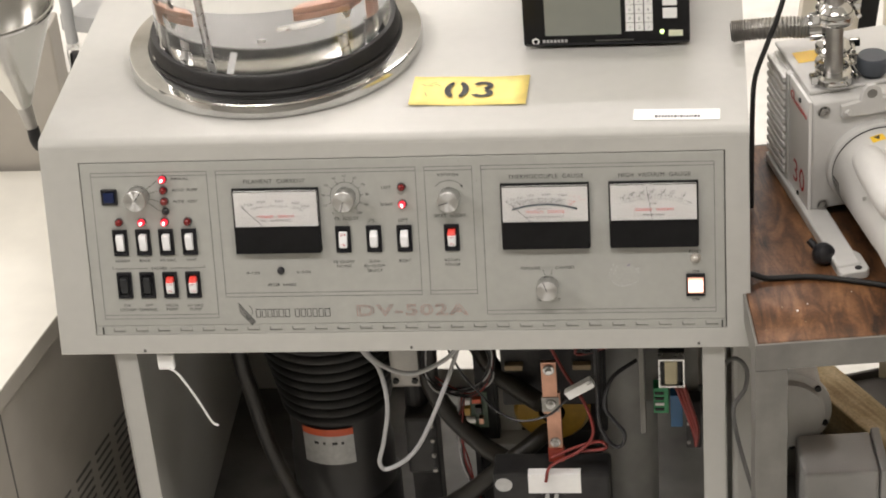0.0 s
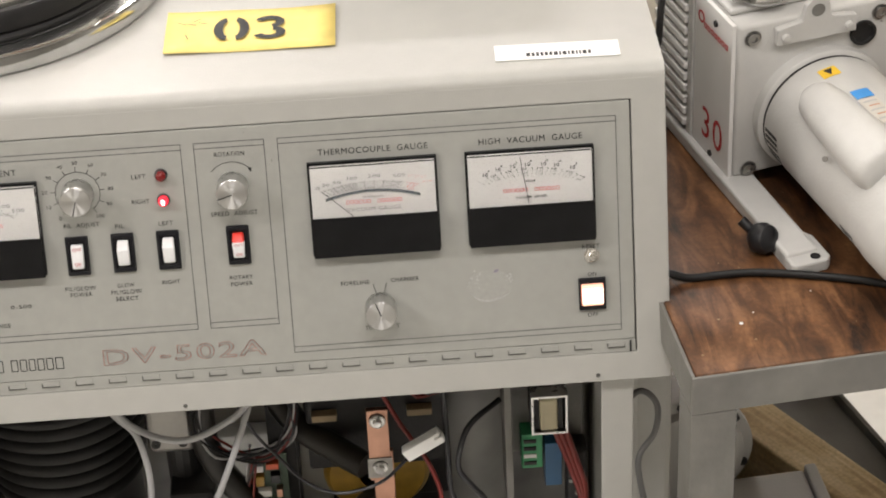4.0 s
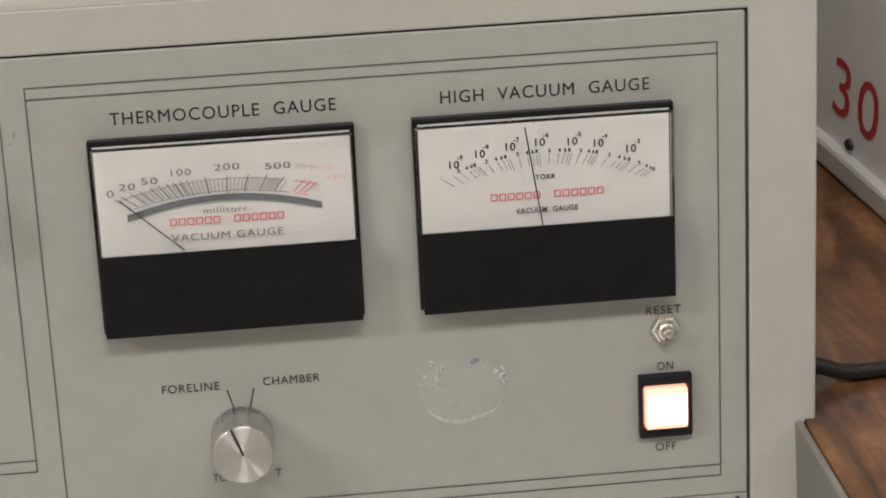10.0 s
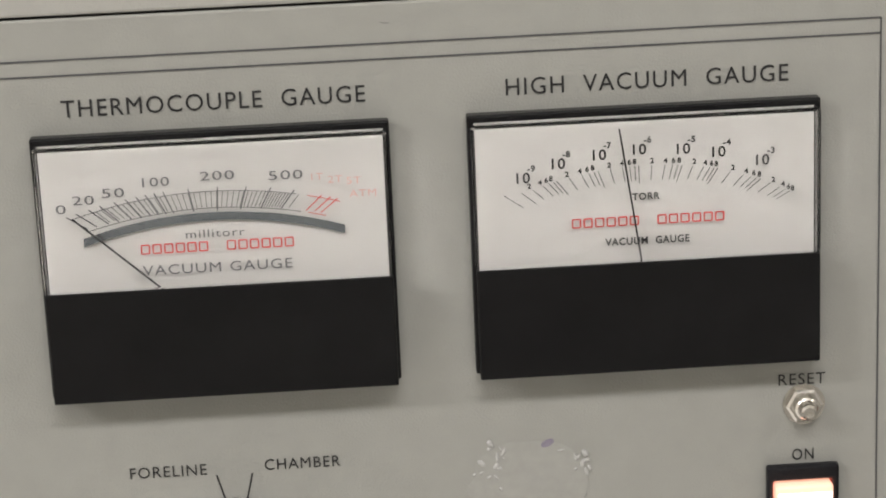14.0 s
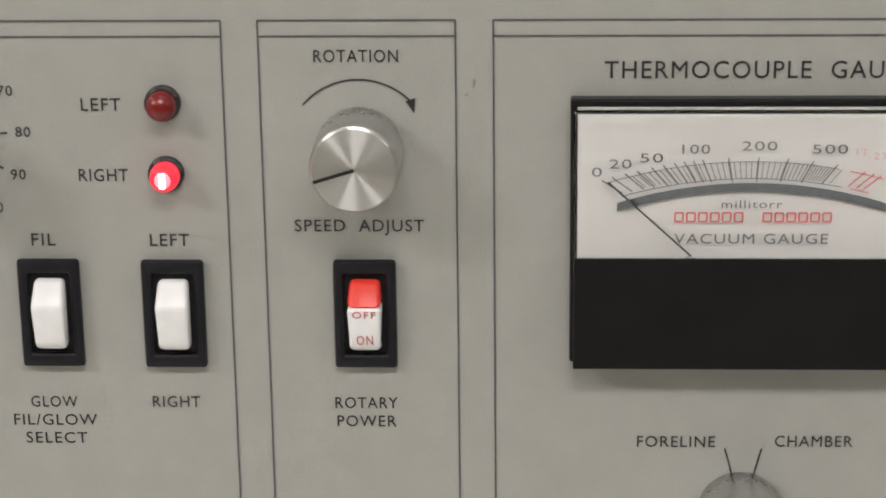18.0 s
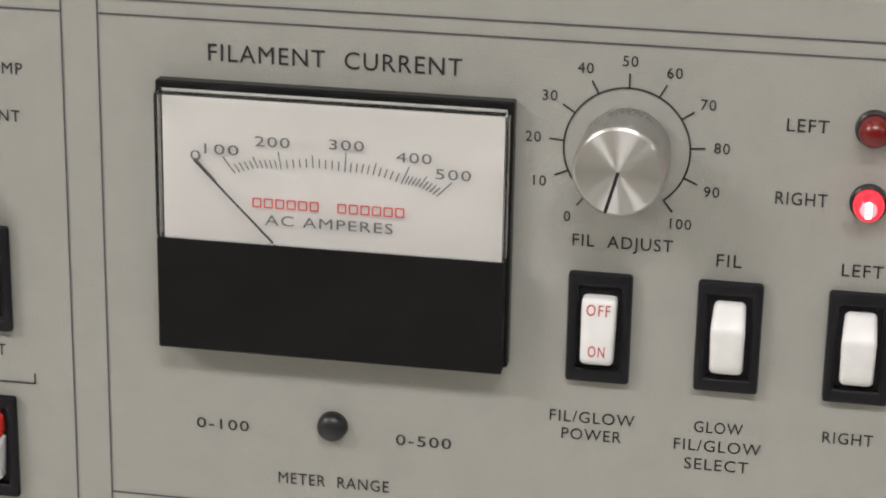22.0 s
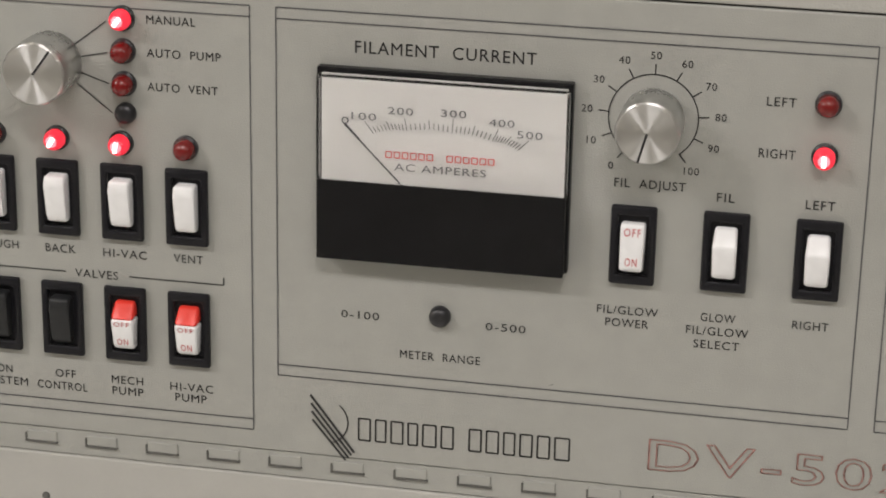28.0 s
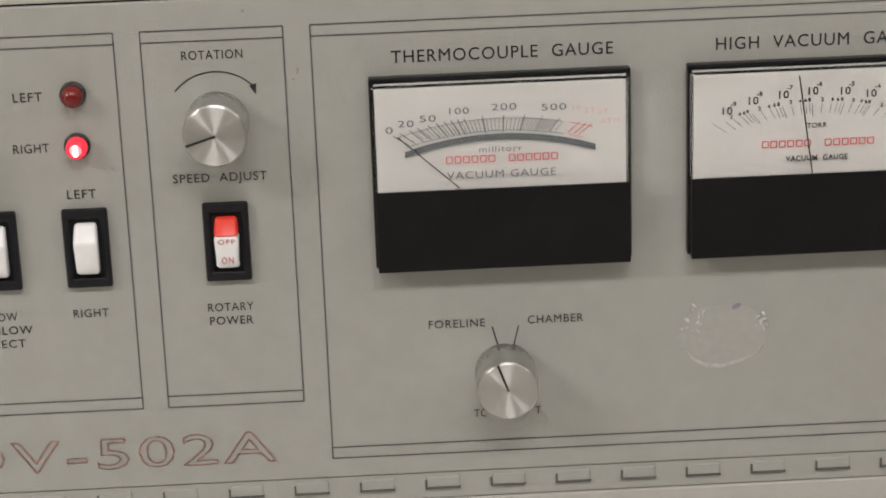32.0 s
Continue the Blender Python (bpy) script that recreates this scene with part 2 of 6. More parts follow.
# dark colour painted in for shade in gaps and slots; also on small fittings
GAP = material("dark_gap_shade_paint", (0.10, 0.098, 0.09), 0.7, vary=0.1)


def spun_aluminium():
    """Turned knob face: fine rings and a glint that fans out from the middle."""
    m = material("spun_aluminium", (0.64, 0.64, 0.63), 0.34, 1.0, vary=0.0, scale=300)
    nt = m.node_tree
    b = nt.nodes["Principled BSDF"]
    b.inputs["Anisotropic"].default_value = 1.0
    b.inputs["Anisotropic Rotation"].default_value = 0.25
    tan = nt.nodes.new("ShaderNodeTangent")
    tan.direction_type, tan.axis = "RADIAL", "Z"
    nt.links.new(tan.outputs[0], b.inputs["Tangent"])
    return m


SPUN = spun_aluminium()


def clear_plastic():
    m = bpy.data.materials.new("clear_acrylic")
    m.use_nodes = True
    b = m.node_tree.nodes["Principled BSDF"]
    b.inputs["Base Color"].default_value = (0.98, 0.98, 0.97, 1)
    b.inputs["Roughness"].default_value = 0.02
    b.inputs["IOR"].default_value = 1.3
    b.inputs["Transmission Weight"].default_value = 1.0
    return m


ACRYLIC = clear_plastic()


# ---------- flat print on a surface facing -y ----------
def quad(bm, pts, y):
    bm.faces.new([bm.verts.new((x, y, z)) for x, z in pts])


def stroke(bm, a, b, w, y):
    """A printed line of width w from a to b, in x and z."""
    a, b = Vector(a), Vector(b)
    d = (b - a).normalized() * (w / 2)
    n = Vector((-d.y, d.x))
    quad(bm, [a + n, a - n, b - n, b + n], y)


def polyline(bm, pts, w, y):
    for a, b in zip(pts, pts[1:]):
        stroke(bm, a, b, w, y)


def arc_points(cx, cz, r, a0, a1, n=40):
    return [(cx + r * math.sin(radians(a0 + (a1 - a0) * k / n)), cz + r * math.cos(radians(a0 + (a1 - a0) * k / n))) for k in range(n + 1)]


def letters(text, x, z, high, wide=0.0, y=-0.0003, align="c", outline=0.0, thin=0.0, space=1.12, into=None, tilt=0.0):
    """Words in the built-in font, standing in the plane y, with capitals of the given height, as a bmesh."""
    cu = bpy.data.curves.new("words", "FONT")
    cu.body, cu.size, cu.space_character, cu.resolution_u = text, 1.0, space, 3
    if outline:
        cu.fill_mode, cu.bevel_depth, cu.bevel_resolution = "NONE", outline / high * 0.72, 0
    elif thin:
        cu.offset = -thin
    ob = bpy.data.objects.new("words", cu)
    me = bpy.data.meshes.new_from_object(ob)
    own = bmesh.new()
    own.from_mesh(me)
    bpy.data.objects.remove(ob)
    bpy.data.curves.remove(cu)
    bpy.data.meshes.remove(me)
    xs = [v.co.x for v in own.verts]
    x0, x1 = min(xs), max(xs)
    k = high / 0.72
    kx = wide / (x1 - x0) if wide else k
    for v in own.verts:
        px = (v.co.x - {"c": (x0 + x1) / 2, "l": x0, "r": x1}[align]) * kx
        pz = (v.co.y - 0.36) * k
        v.co = (x + px * math.cos(tilt) - pz * math.sin(tilt), y - (abs(v.co.z) * k * 0.2 if outline else 0), z + pz * math.cos(tilt) + px * math.sin(tilt))
    return merge(into, own)


# ---------- control panel ----------
cab = thing("vacuum_evaporator", "grey enamelled steel evaporator cabinet with open base", "vacuum evaporator")
panel = part("control_panel", box(-0.3690, 0.3607, 0, 0.0025, -0.1018, 0.0962, 0.0006, 1), PANEL, cab, "grey painted hinged control panel with printed legends", at=PM)
for k in range(28):
    x = -0.3605 + k * 0.0264
    if x + 0.0132 < 0.352:
        part("hinge_knuckle", box(x + 0.0128, x + 0.0260, -0.0002, 0.0022, -0.1082, -0.1036, 0.0003, 1), PANEL, panel)
        # thin dark strips stand in for the shade around each knuckle
        part("hinge_gap", box(x + 0.0124, x + 0.0264, -0.0006, 0.0006, -0.1088, -0.1081), GAP, panel)
        part("hinge_gap", box(x + 0.0122, x + 0.0129, -0.0006, 0.0006, -0.1088, -0.1050), GAP, panel)
part("hinge_leaf", box(-0.3690, 0.3607, 0.0004, 0.0022, -0.1128, -0.1021), PANEL, panel)
for x in (-0.3618, 0.3560):
    part("hinge_pin", box(x, x + 0.0014, -0.0006, 0.002, -0.1125, -0.1036), PLASTIC, panel, "dark hinge pin end")

LW = 0.00048
for x0, x1, z0 in ((-0.3571, -0.2224, -0.0931), (-0.2119, 0.0163, -0.0678), (0.0264, 0.0800, -0.0678), (0.0903, 0.3498, -0.0932)):
    bm = bmesh.new()
    polyline(bm, [(x0, 0.0848), (x1, 0.0848), (x1, z0), (x0, z0), (x0, 0.0848)], LW, -0.0003)
    stroke(bm, (x0, 0.0804), (x1, 0.0804), LW, -0.0003)
    stroke(bm, (x0, z0 + 0.0047), (x1, z0 + 0.0047), LW, -0.0003)
    part("printed_frame", bm, FAINT_INK, panel, "thin black printed frame")
for line in ([(-0.3418, -0.0279), (-0.3418, -0.0311), (-0.3010, -0.0311)], [(-0.2742, -0.0311), (-0.2343, -0.0311), (-0.2343, -0.0279)]):
    bm = bmesh.new()
    polyline(bm, line, LW, -0.0003)
    part("printed_bracket", bm, INK, panel)
for a, b in (((-0.2965, 0.0625), (-0.2806, 0.0746)), ((-0.2947, 0.0590), (-0.2804, 0.0621)), ((-0.2945, 0.0542), (-0.2800, 0.0495)), ((-0.2950, 0.0500), (-0.2790, 0.0376)), ((0.1557, -0.0400), (0.1583, -0.0497)), ((0.1661, -0.0400), (0.1637, -0.0497))):
    bm = bmesh.new()
    stroke(bm, a, b, LW, -0.0003)
    part("printed_pointer_line", bm, INK, panel)
bm = bmesh.new()
polyline(bm, arc_points(0.0533, 0.0485, 0.0198, -50, 46), LW, -0.0003)
quad(bm, [(0.0686, 0.0588), (0.0662, 0.0622), (0.0689, 0.0632)], -0.0003)
part("printed_arrow", bm, INK, panel)
bm = bmesh.new()
DC = (-0.065, 0.0516)
polyline(bm, arc_points(*DC, 0.0170, -122, 142), LW, -0.0003)
part("printed_dial", bm, INK, panel)
for k in range(11):
    a = radians(-142 + 28.4 * k)
    bm = bmesh.new()
    stroke(bm, (DC[0] + 0.0170 * math.sin(a), DC[1] + 0.0170 * math.cos(a)), (DC[0] + 0.0210 * math.sin(a), DC[1] + 0.0210 * math.cos(a)), LW, -0.0003)
    part("dial_tick", bm, INK, panel)
    rad = 0.0244 + 0.001 * abs(math.sin(a))
    part("dial_numeral", letters(str(10 * k), DC[0] + rad * math.sin(a), DC[1] + rad * math.cos(a), 0.0030), INK, panel)

WORDS = (
    ("MANUAL", -0.2541, 0.0766, 0.0035, 0.0198), ("AUTO PUMP", -0.2492, 0.0633, 0.0035, 0.0300), ("AUTO VENT", -0.2499, 0.0496, 0.0035, 0.0287),
    ("ROUGH", -0.3294, -0.0213, 0.0036, 0.0166), ("BACK", -0.3030, -0.0212, 0.0036, 0.0128), ("HI-VAC", -0.2756, -0.0213, 0.0036, 0.0184), ("VENT", -0.2489, -0.0211, 0.0036, 0.0122),
    ("VALVES", -0.2880, -0.0311, 0.0036, 0.0183), ("ON", -0.3296, -0.0765, 0.0036, 0.0066), ("SYSTEM", -0.3288, -0.0818, 0.0036, 0.0182),
    ("OFF", -0.3030, -0.0763, 0.0036, 0.0088), ("CONTROL", -0.3046, -0.0819, 0.0036, 0.0218), ("MECH", -0.2762, -0.0767, 0.0036, 0.0136), ("PUMP", -0.2761, -0.0816, 0.0036, 0.0134),
    ("HI-VAC", -0.2486, -0.0772, 0.0036, 0.0184), ("PUMP", -0.2490, -0.0819, 0.0036, 0.0134), ("FILAMENT CURRENT", -0.1453, 0.0715, 0.0050, 0.0705),
    ("0-100", -0.1779, -0.0385, 0.0033, 0.0155), ("0-500", -0.1190, -0.0384, 0.0033, 0.0160), ("METER RANGE", -0.1452, -0.0535, 0.0036, 0.0325),
    ("FIL ADJUST", -0.0650, 0.0254, 0.0036, 0.0273), ("LEFT", -0.0176, 0.0615, 0.0037, 0.0110), ("RIGHT", -0.0180, 0.0413, 0.0037, 0.0137),
    ("FIL", -0.0360, 0.0225, 0.0037, 0.0068), ("LEFT", -0.0005, 0.0224, 0.0037, 0.0110), ("FIL/GLOW", -0.0713, -0.0266, 0.0035, 0.0238), ("POWER", -0.0713, -0.0318, 0.0035, 0.0168),
    ("GLOW", -0.0362, -0.0264, 0.0035, 0.0134), ("FIL/GLOW", -0.0362, -0.0320, 0.0035, 0.0240), ("SELECT", -0.0362, -0.0376, 0.0035, 0.0177), ("RIGHT", -0.0009, -0.0263, 0.0035, 0.0137),
    ("ROTATION", 0.0529, 0.0750, 0.0036, 0.0230), ("SPEED ADJUST", 0.0528, 0.0267, 0.0036, 0.0360), ("ROTARY", 0.0536, -0.0264, 0.0035, 0.0178), ("POWER", 0.0536, -0.0320, 0.0035, 0.0169),
    ("THERMOCOUPLE GAUGE", 0.1625, 0.0711, 0.0050, 0.0843), ("HIGH VACUUM GAUGE", 0.2838, 0.0707, 0.0050, 0.0797),
    ("FORELINE", 0.1418, -0.0379, 0.0035, 0.0222), ("CHAMBER", 0.1808, -0.0376, 0.0035, 0.0220), ("TC", 0.1500, -0.0765, 0.0034, 0.0048), ("T", 0.1732, -0.0763, 0.0034, 0.0026),
    ("RESET", 0.3276, -0.0208, 0.0036, 0.0138), ("ON", 0.3279, -0.0443, 0.0036, 0.0064), ("OFF", 0.3277, -0.0787, 0.0036, 0.0084))
for word, x, z, high, wide in WORDS:
    part("lettering", letters(word.replace(" ", "  "), x, z, high, wide, thin=0.0), INK, panel)
part("lettering", letters("DV-502A", 0.0040, -0.0862, 0.0136, 0.1286, outline=0.00022, y=-0.0004), PALE_RED_INK, panel, "faded red outlined model lettering")
# maker's mark: four slanted bars with a bow, and a row of plain open blocks
bm = bmesh.new()
for k in range(4):
    dx, dz = 0.0003 * k, -0.0036 * k
    stroke(bm, (-0.1984 + dx, -0.0752 + dz), (-0.1800 - 0.0015 * k + dx, -0.0990 + dz * 0.35), 0.0010, -0.0003)
polyline(bm, arc_points(-0.1925, -0.0862, 0.0098, 40, 165, 14), 0.0006, -0.0003)
part("maker_mark", bm, INK, panel, "black slanted bars of the maker's mark")
bm = bmesh.new()
x = -0.1782
for w in (6, 5.4, 6, 5, 6.6, 6, -4.4, 6, 6, 5.6, 6, 6, 7):
    if w < 0:
        x += -w / 1000
        continue
    w /= 1000
    bm = bmesh.new()
    polyline(bm, [(x, -0.0930), (x, -0.0835), (x + w - 0.0012, -0.0835), (x + w - 0.0012, -0.0930), (x, -0.0930)], 0.0007, -0.0003)
    part("name_block", bm, INK, panel, "plain black block in place of a letter")
    x += w + 0.00105


# ---------- meters ----------
def meter(name, label, x0):
    """A panel meter; local x from its middle, z from the panel's zero."""
    top = thing(name, label, "panel meter", PM @ Matrix.Translation((x0, 0, 0)), "panel meters")
    bm = ring((-0.0498, 0.0498, -0.0122, 0.0638), (-0.0479, 0.0479, -0.0090, 0.0612), -0.0046, 0, 0.0006)
    bm = lathe([(0, 0), (0.0070, 0), (0.0070, 0.0012), (0, 0.0012)], 28, Matrix.Translation((0, -0.0057, 0.0098)) @ Matrix.Rotation(radians(90), 4, "X"), bm)
    part("housing", bm, METER_BLACK, top, "black meter base flange")
    bm = box(-0.0489, 0.0489, -0.0092, -0.0082, -0.0126, 0.0200, 0.0005)
    for x in (-0.0489, 0.0479):
        bm = box(x, x + 0.0010, -0.0081, -0.0047, -0.0120, 0.0200, 0.0003, 1, bm=bm)
    bm = box(-0.0478, 0.0478, -0.0081, -0.0047, -0.0122, -0.0112, 0.0003, 1, bm=bm)
    part("mask", bm, METER_BLACK, top, "glossy black lower half of the cover")
    part("dial", box(-0.0478, 0.0478, -0.0045, -0.0002, -0.0085, 0.0609), DIAL, top, "white dial card")
    bm = box(-0.0489, 0.0489, -0.0092, -0.0084, 0.0202, 0.0618, 0.0004, 1)
    bm = box(-0.0480, 0.0480, -0.0083, -0.0048, 0.0607, 0.0618, 0.0002, 1, bm=bm)
    for x in (-0.0489, 0.0480):
        bm = box(x, x + 0.0009, -0.0083, -0.0048, 0.0202, 0.0606, 0.0002, 1, bm=bm)
    pane = part("cover", bm, ACRYLIC, top, "clear acrylic window")
    pane.visible_shadow = False
    return top


DY = -0.0053


def needle(top, tip, root):
    bm = bmesh.new()
    a, b = Vector(tip), Vector(root)
    n = Vector((-(b - a).y, (b - a).x)).normalized()
    for y0, w in ((-0.0070, 0.00024),):
        own = box(-w, w, y0 - 0.0002, y0 + 0.0002, 0, (b - a).length)
        ang = math.atan2(a.x - b.x, a.y - b.y)
        merge(bm, own, Matrix.Translation((b.x, 0, b.y)) @ Matrix.Rotation(ang, 4, "Y"))
    part("needle", bm, INK, top, "thin black needle")


def blocks(bm, x0, x1, z, high, counts):
    """A row of plain blocks the size of letters, in words of the given lengths."""
    n = sum(counts) + (len(counts) - 1) * 1.4
    step = (x1 - x0) / n
    x = x0
    for c in counts:
        for _ in range(c):
            polyline(bm, [(x + step * 0.10, z - high / 2), (x + step * 0.10, z + high / 2), (x + step * 0.78, z + high / 2), (x + step * 0.78, z - high / 2), (x + step * 0.10, z - high / 2)], 0.00040, DY)
            x += step
        x += step * 1.4


def lerp(t, a, b):
    return a + (b - a) * t


def along(t, stops):
    """Between stops at 0, 1, 2 ...: a pair of numbers."""
    k = max(0, min(int(t), len(stops) - 2))
    return [lerp(t - k, p, q) for p, q in zip(stops[k], stops[k + 1])]


def arc_at(x, x_mid, z_mid, r):
    return z_mid - r + math.sqrt(r * r - (x - x_mid) ** 2)


# filament current, amperes
m1 = meter("ammeter", "black panel ammeter with white dial and needle near zero", -0.1448)
ends = [((-0.0305, 0.0434), (-0.0271, 0.0389)), ((-0.0149, 0.0460), (-0.0140, 0.0410)), ((0.0041, 0.0469), (0.0038, 0.0415)), ((0.0217, 0.0443), (0.0195, 0.0393)), ((0.0335, 0.0406), (0.0293, 0.0364))]
bm = bmesh.new()
for k in range(41):
    t = k / 10
    (ox, oz), (ix, iz) = along(t, [e[0] for e in ends]), along(t, [e[1] for e in ends])
    oz += 0.0008 * math.sin(math.pi * (t % 1))
    iz += 0.0008 * math.sin(math.pi * (t % 1))
    f = 1.0 if k % 10 == 0 else 0.68 if k % 5 == 0 else 0.48
    stroke(bm, (lerp(f, ix, ox), lerp(f, iz, oz)), (ix, iz), 0.00032, DY)
stroke(bm, (-0.0385, 0.0425), (-0.0325, 0.0362), 0.0004, DY)
part("scale_marks", bm, FAINT_INK, m1)
bm = bmesh.new()
for word, x, z in (("0", -0.0383, 0.0434), ("100", -0.0309, 0.0455), ("200", -0.0165, 0.0486), ("300", 0.0042, 0.0491), ("400", 0.0229, 0.0468), ("500", 0.0338, 0.0428)):
    letters(word, x, z, 0.0030, 0.0098 if len(word) > 1 else 0.0030, y=DY, into=bm, thin=0.0)
letters("AC AMPERES", -0.0007, 0.0262, 0.0031, 0.0360, y=DY, into=bm, thin=0.0)
part("numerals", bm, DIAL_INK, m1)
bm = bmesh.new()
blocks(bm, -0.0224, 0.0210, 0.0309, 0.0024, (6, 6))
part("maker_name_blocks", bm, RED_INK, m1, "plain red blocks of the maker's name")
needle(m1, (-0.0383, 0.0425), (-0.0140, 0.0180))

# thermocouple gauge, millitorr
m2 = meter("thermocouple_gauge", "black panel gauge with white dial and mirrored scale arc", 0.1610)
PX, PZ = -0.001, 0.0150
bm, red = bmesh.new(), bmesh.new()


def radial(target, x, z, long, w):
    d = Vector((PX - x, PZ - z)).normalized() * long
    stroke(target, (x, z), (x + d.x, z + d.y), w, DY)


for x in (-0.0412, -0.0385, -0.0350, -0.0318, -0.0278, -0.0246, -0.0216, -0.0190, -0.0165, -0.0140, -0.0070, 0.0012, 0.0092, 0.0160, 0.0225):
    radial(bm, x, arc_at(x, -0.0005, 0.0478, 0.130), 0.0068, 0.00034)
x = -0.0330
while x < 0.0250:
    radial(bm, x, arc_at(x, -0.0005, 0.0466, 0.130), 0.0048, 0.00020)
    x += 0.00150 if x < -0.014 else 0.0016 if x < 0.006 else 0.0012 if x < 0.014 else 0.0008 if x < 0.021 else 0.0020
polyline(bm, [(x / 1000, arc_at(x / 1000, -0.0005, 0.0466, 0.130)) for x in range(-40, 26, 3)], 0.00022, DY)
polyline(bm, [(x / 1000, arc_at(x / 1000, -0.0005, 0.0418, 0.125)) for x in range(-36, 26, 3)], 0.00022, DY)
part("scale_marks", bm, FAINT_INK, m2)
for x in (0.0300, 0.0325, 0.0345):
    radial(red, x, arc_at(x, -0.0005, 0.0474, 0.130), 0.0062, 0.00030)
polyline(red, [(x / 1000, arc_at(x / 1000, -0.0005, 0.0466, 0.130)) for x in (26, 29, 32, 35)], 0.00022, DY)
polyline(red, [(x / 1000, arc_at(x / 1000, -0.0005, 0.0418, 0.125)) for x in (26, 29, 31)], 0.00022, DY)
part("high_range_marks", red, RED_INK, m2, "red high range marks")
bm = bmesh.new()
arc = [(x / 1000, arc_at(x / 1000, -0.0005, 0.0406, 0.118)) for x in range(-37, 37)]
for a, b in zip(arc, arc[1:]):
    quad(bm, [(a[0], a[1] - 0.0024), (b[0], b[1] - 0.0024), b, a], DY)
part("mirror_arc", bm, material("mirror_strip", (0.35, 0.40, 0.47), 0.12, 1.0, vary=0.02), m2, "mirror strip under the scale")
bm = bmesh.new()
for word, x, z, w in (("0", -0.0426, 0.0437, 0.0028), ("20", -0.0362, 0.0460, 0.0060), ("50", -0.0278, 0.0477, 0.0062), ("100", -0.0158, 0.0502, 0.0075), ("200", 0.0013, 0.0511, 0.0095), ("500", 0.0203, 0.0502, 0.0095)):
    letters(word, x, z, 0.0027, w, y=DY, into=bm, thin=0.0)
letters("VACUUM GAUGE", -0.0003, 0.0247, 0.0030, 0.0420, y=DY, into=bm, thin=0.0)
letters("millitorr", -0.0003, 0.0346, 0.0024, 0.0165, y=DY, into=bm, thin=0.0)
part("numerals", bm, DIAL_INK, m2)
bm = bmesh.new()
for word, x, z, w in (("1T", 0.0290, 0.0492, 0.0032), ("2T", 0.0340, 0.0482, 0.0040), ("5T", 0.0392, 0.0476, 0.0040), ("ATM", 0.0415, 0.0438, 0.0075)):
    letters(word, x, z, 0.0021, w, y=DY, into=bm, thin=0.0)
part("numerals", bm, PALE_RED_INK, m2, "faded red numerals")
bm = bmesh.new()
blocks(bm, -0.0215, 0.0220, 0.0308, 0.0025, (6, 6))
part("maker_name_blocks", bm, RED_INK, m2, "plain red blocks of the maker's name")
needle(m2, (-0.0395, 0.0412), (-0.0138, 0.0175))

# high vacuum gauge, torr
m3 = meter("high_vacuum_gauge", "black panel gauge with white logarithmic dial, needle mid-scale", 0.2822)
PX, PZ = -0.0012, 0.0130
bm = bmesh.new()
num = bmesh.new()
DEC = [(-0.0352, 0.0411), (-0.0252, 0.0440), (-0.0135, 0.0462), (-0.0020, 0.0472), (0.0103, 0.0468), (0.0203, 0.0452), (0.0325, 0.0415), (0.0415, 0.0370)]
TEN = [(-0.0346, 0.0455), (-0.0246, 0.0491), (-0.0130, 0.0510), (-0.0017, 0.0520), (0.0107, 0.0515), (0.0207, 0.0501), (0.0331, 0.0471)]
radial(bm, -0.0402, 0.0406, 0.0066, 0.00022)
for k in range(7):
    for v, small in ((1, ""), (2, "2"), (4, "4"), (6, "6"), (8, "8")):
        x, z = along(k + math.log10(v), DEC)
        radial(bm, x, z, 0.0052 if v == 1 else 0.0042, 0.00021)
        if small:
            d = Vector((x - PX, z - PZ)).normalized()
            letters(small, x + d.x * 0.0011, z + d.y * 0.0011 + 0.0003, 0.0015, y=DY, into=num, thin=-0.035)
    x, z = TEN[k]
    letters("10", x, z, 0.0031, 0.0038, y=DY, into=num, thin=-0.015)
    letters("-%d" % (9 - k), x + 0.0023, z + 0.0026, 0.0018, 0.0022, y=DY, into=num, thin=-0.03)
part("scale_marks", bm, FAINT_INK, m3)
letters("TORR", -0.0001, 0.0383, 0.0020, 0.0078, y=DY, into=num, thin=-0.02)
letters("VACUUM  GAUGE", 0.0001, 0.0254, 0.0022, 0.0240, y=DY, into=num, thin=-0.02)
part("numerals", num, INK, m3)
bm = bmesh.new()
blocks(bm, -0.0214, 0.0226, 0.0313, 0.0024, (6, 6))
part("maker_name_blocks", bm, RED_INK, m3, "plain red blocks of the maker's name")
needle(m3, (-0.0075, 0.0585), (-0.0016, 0.0180))


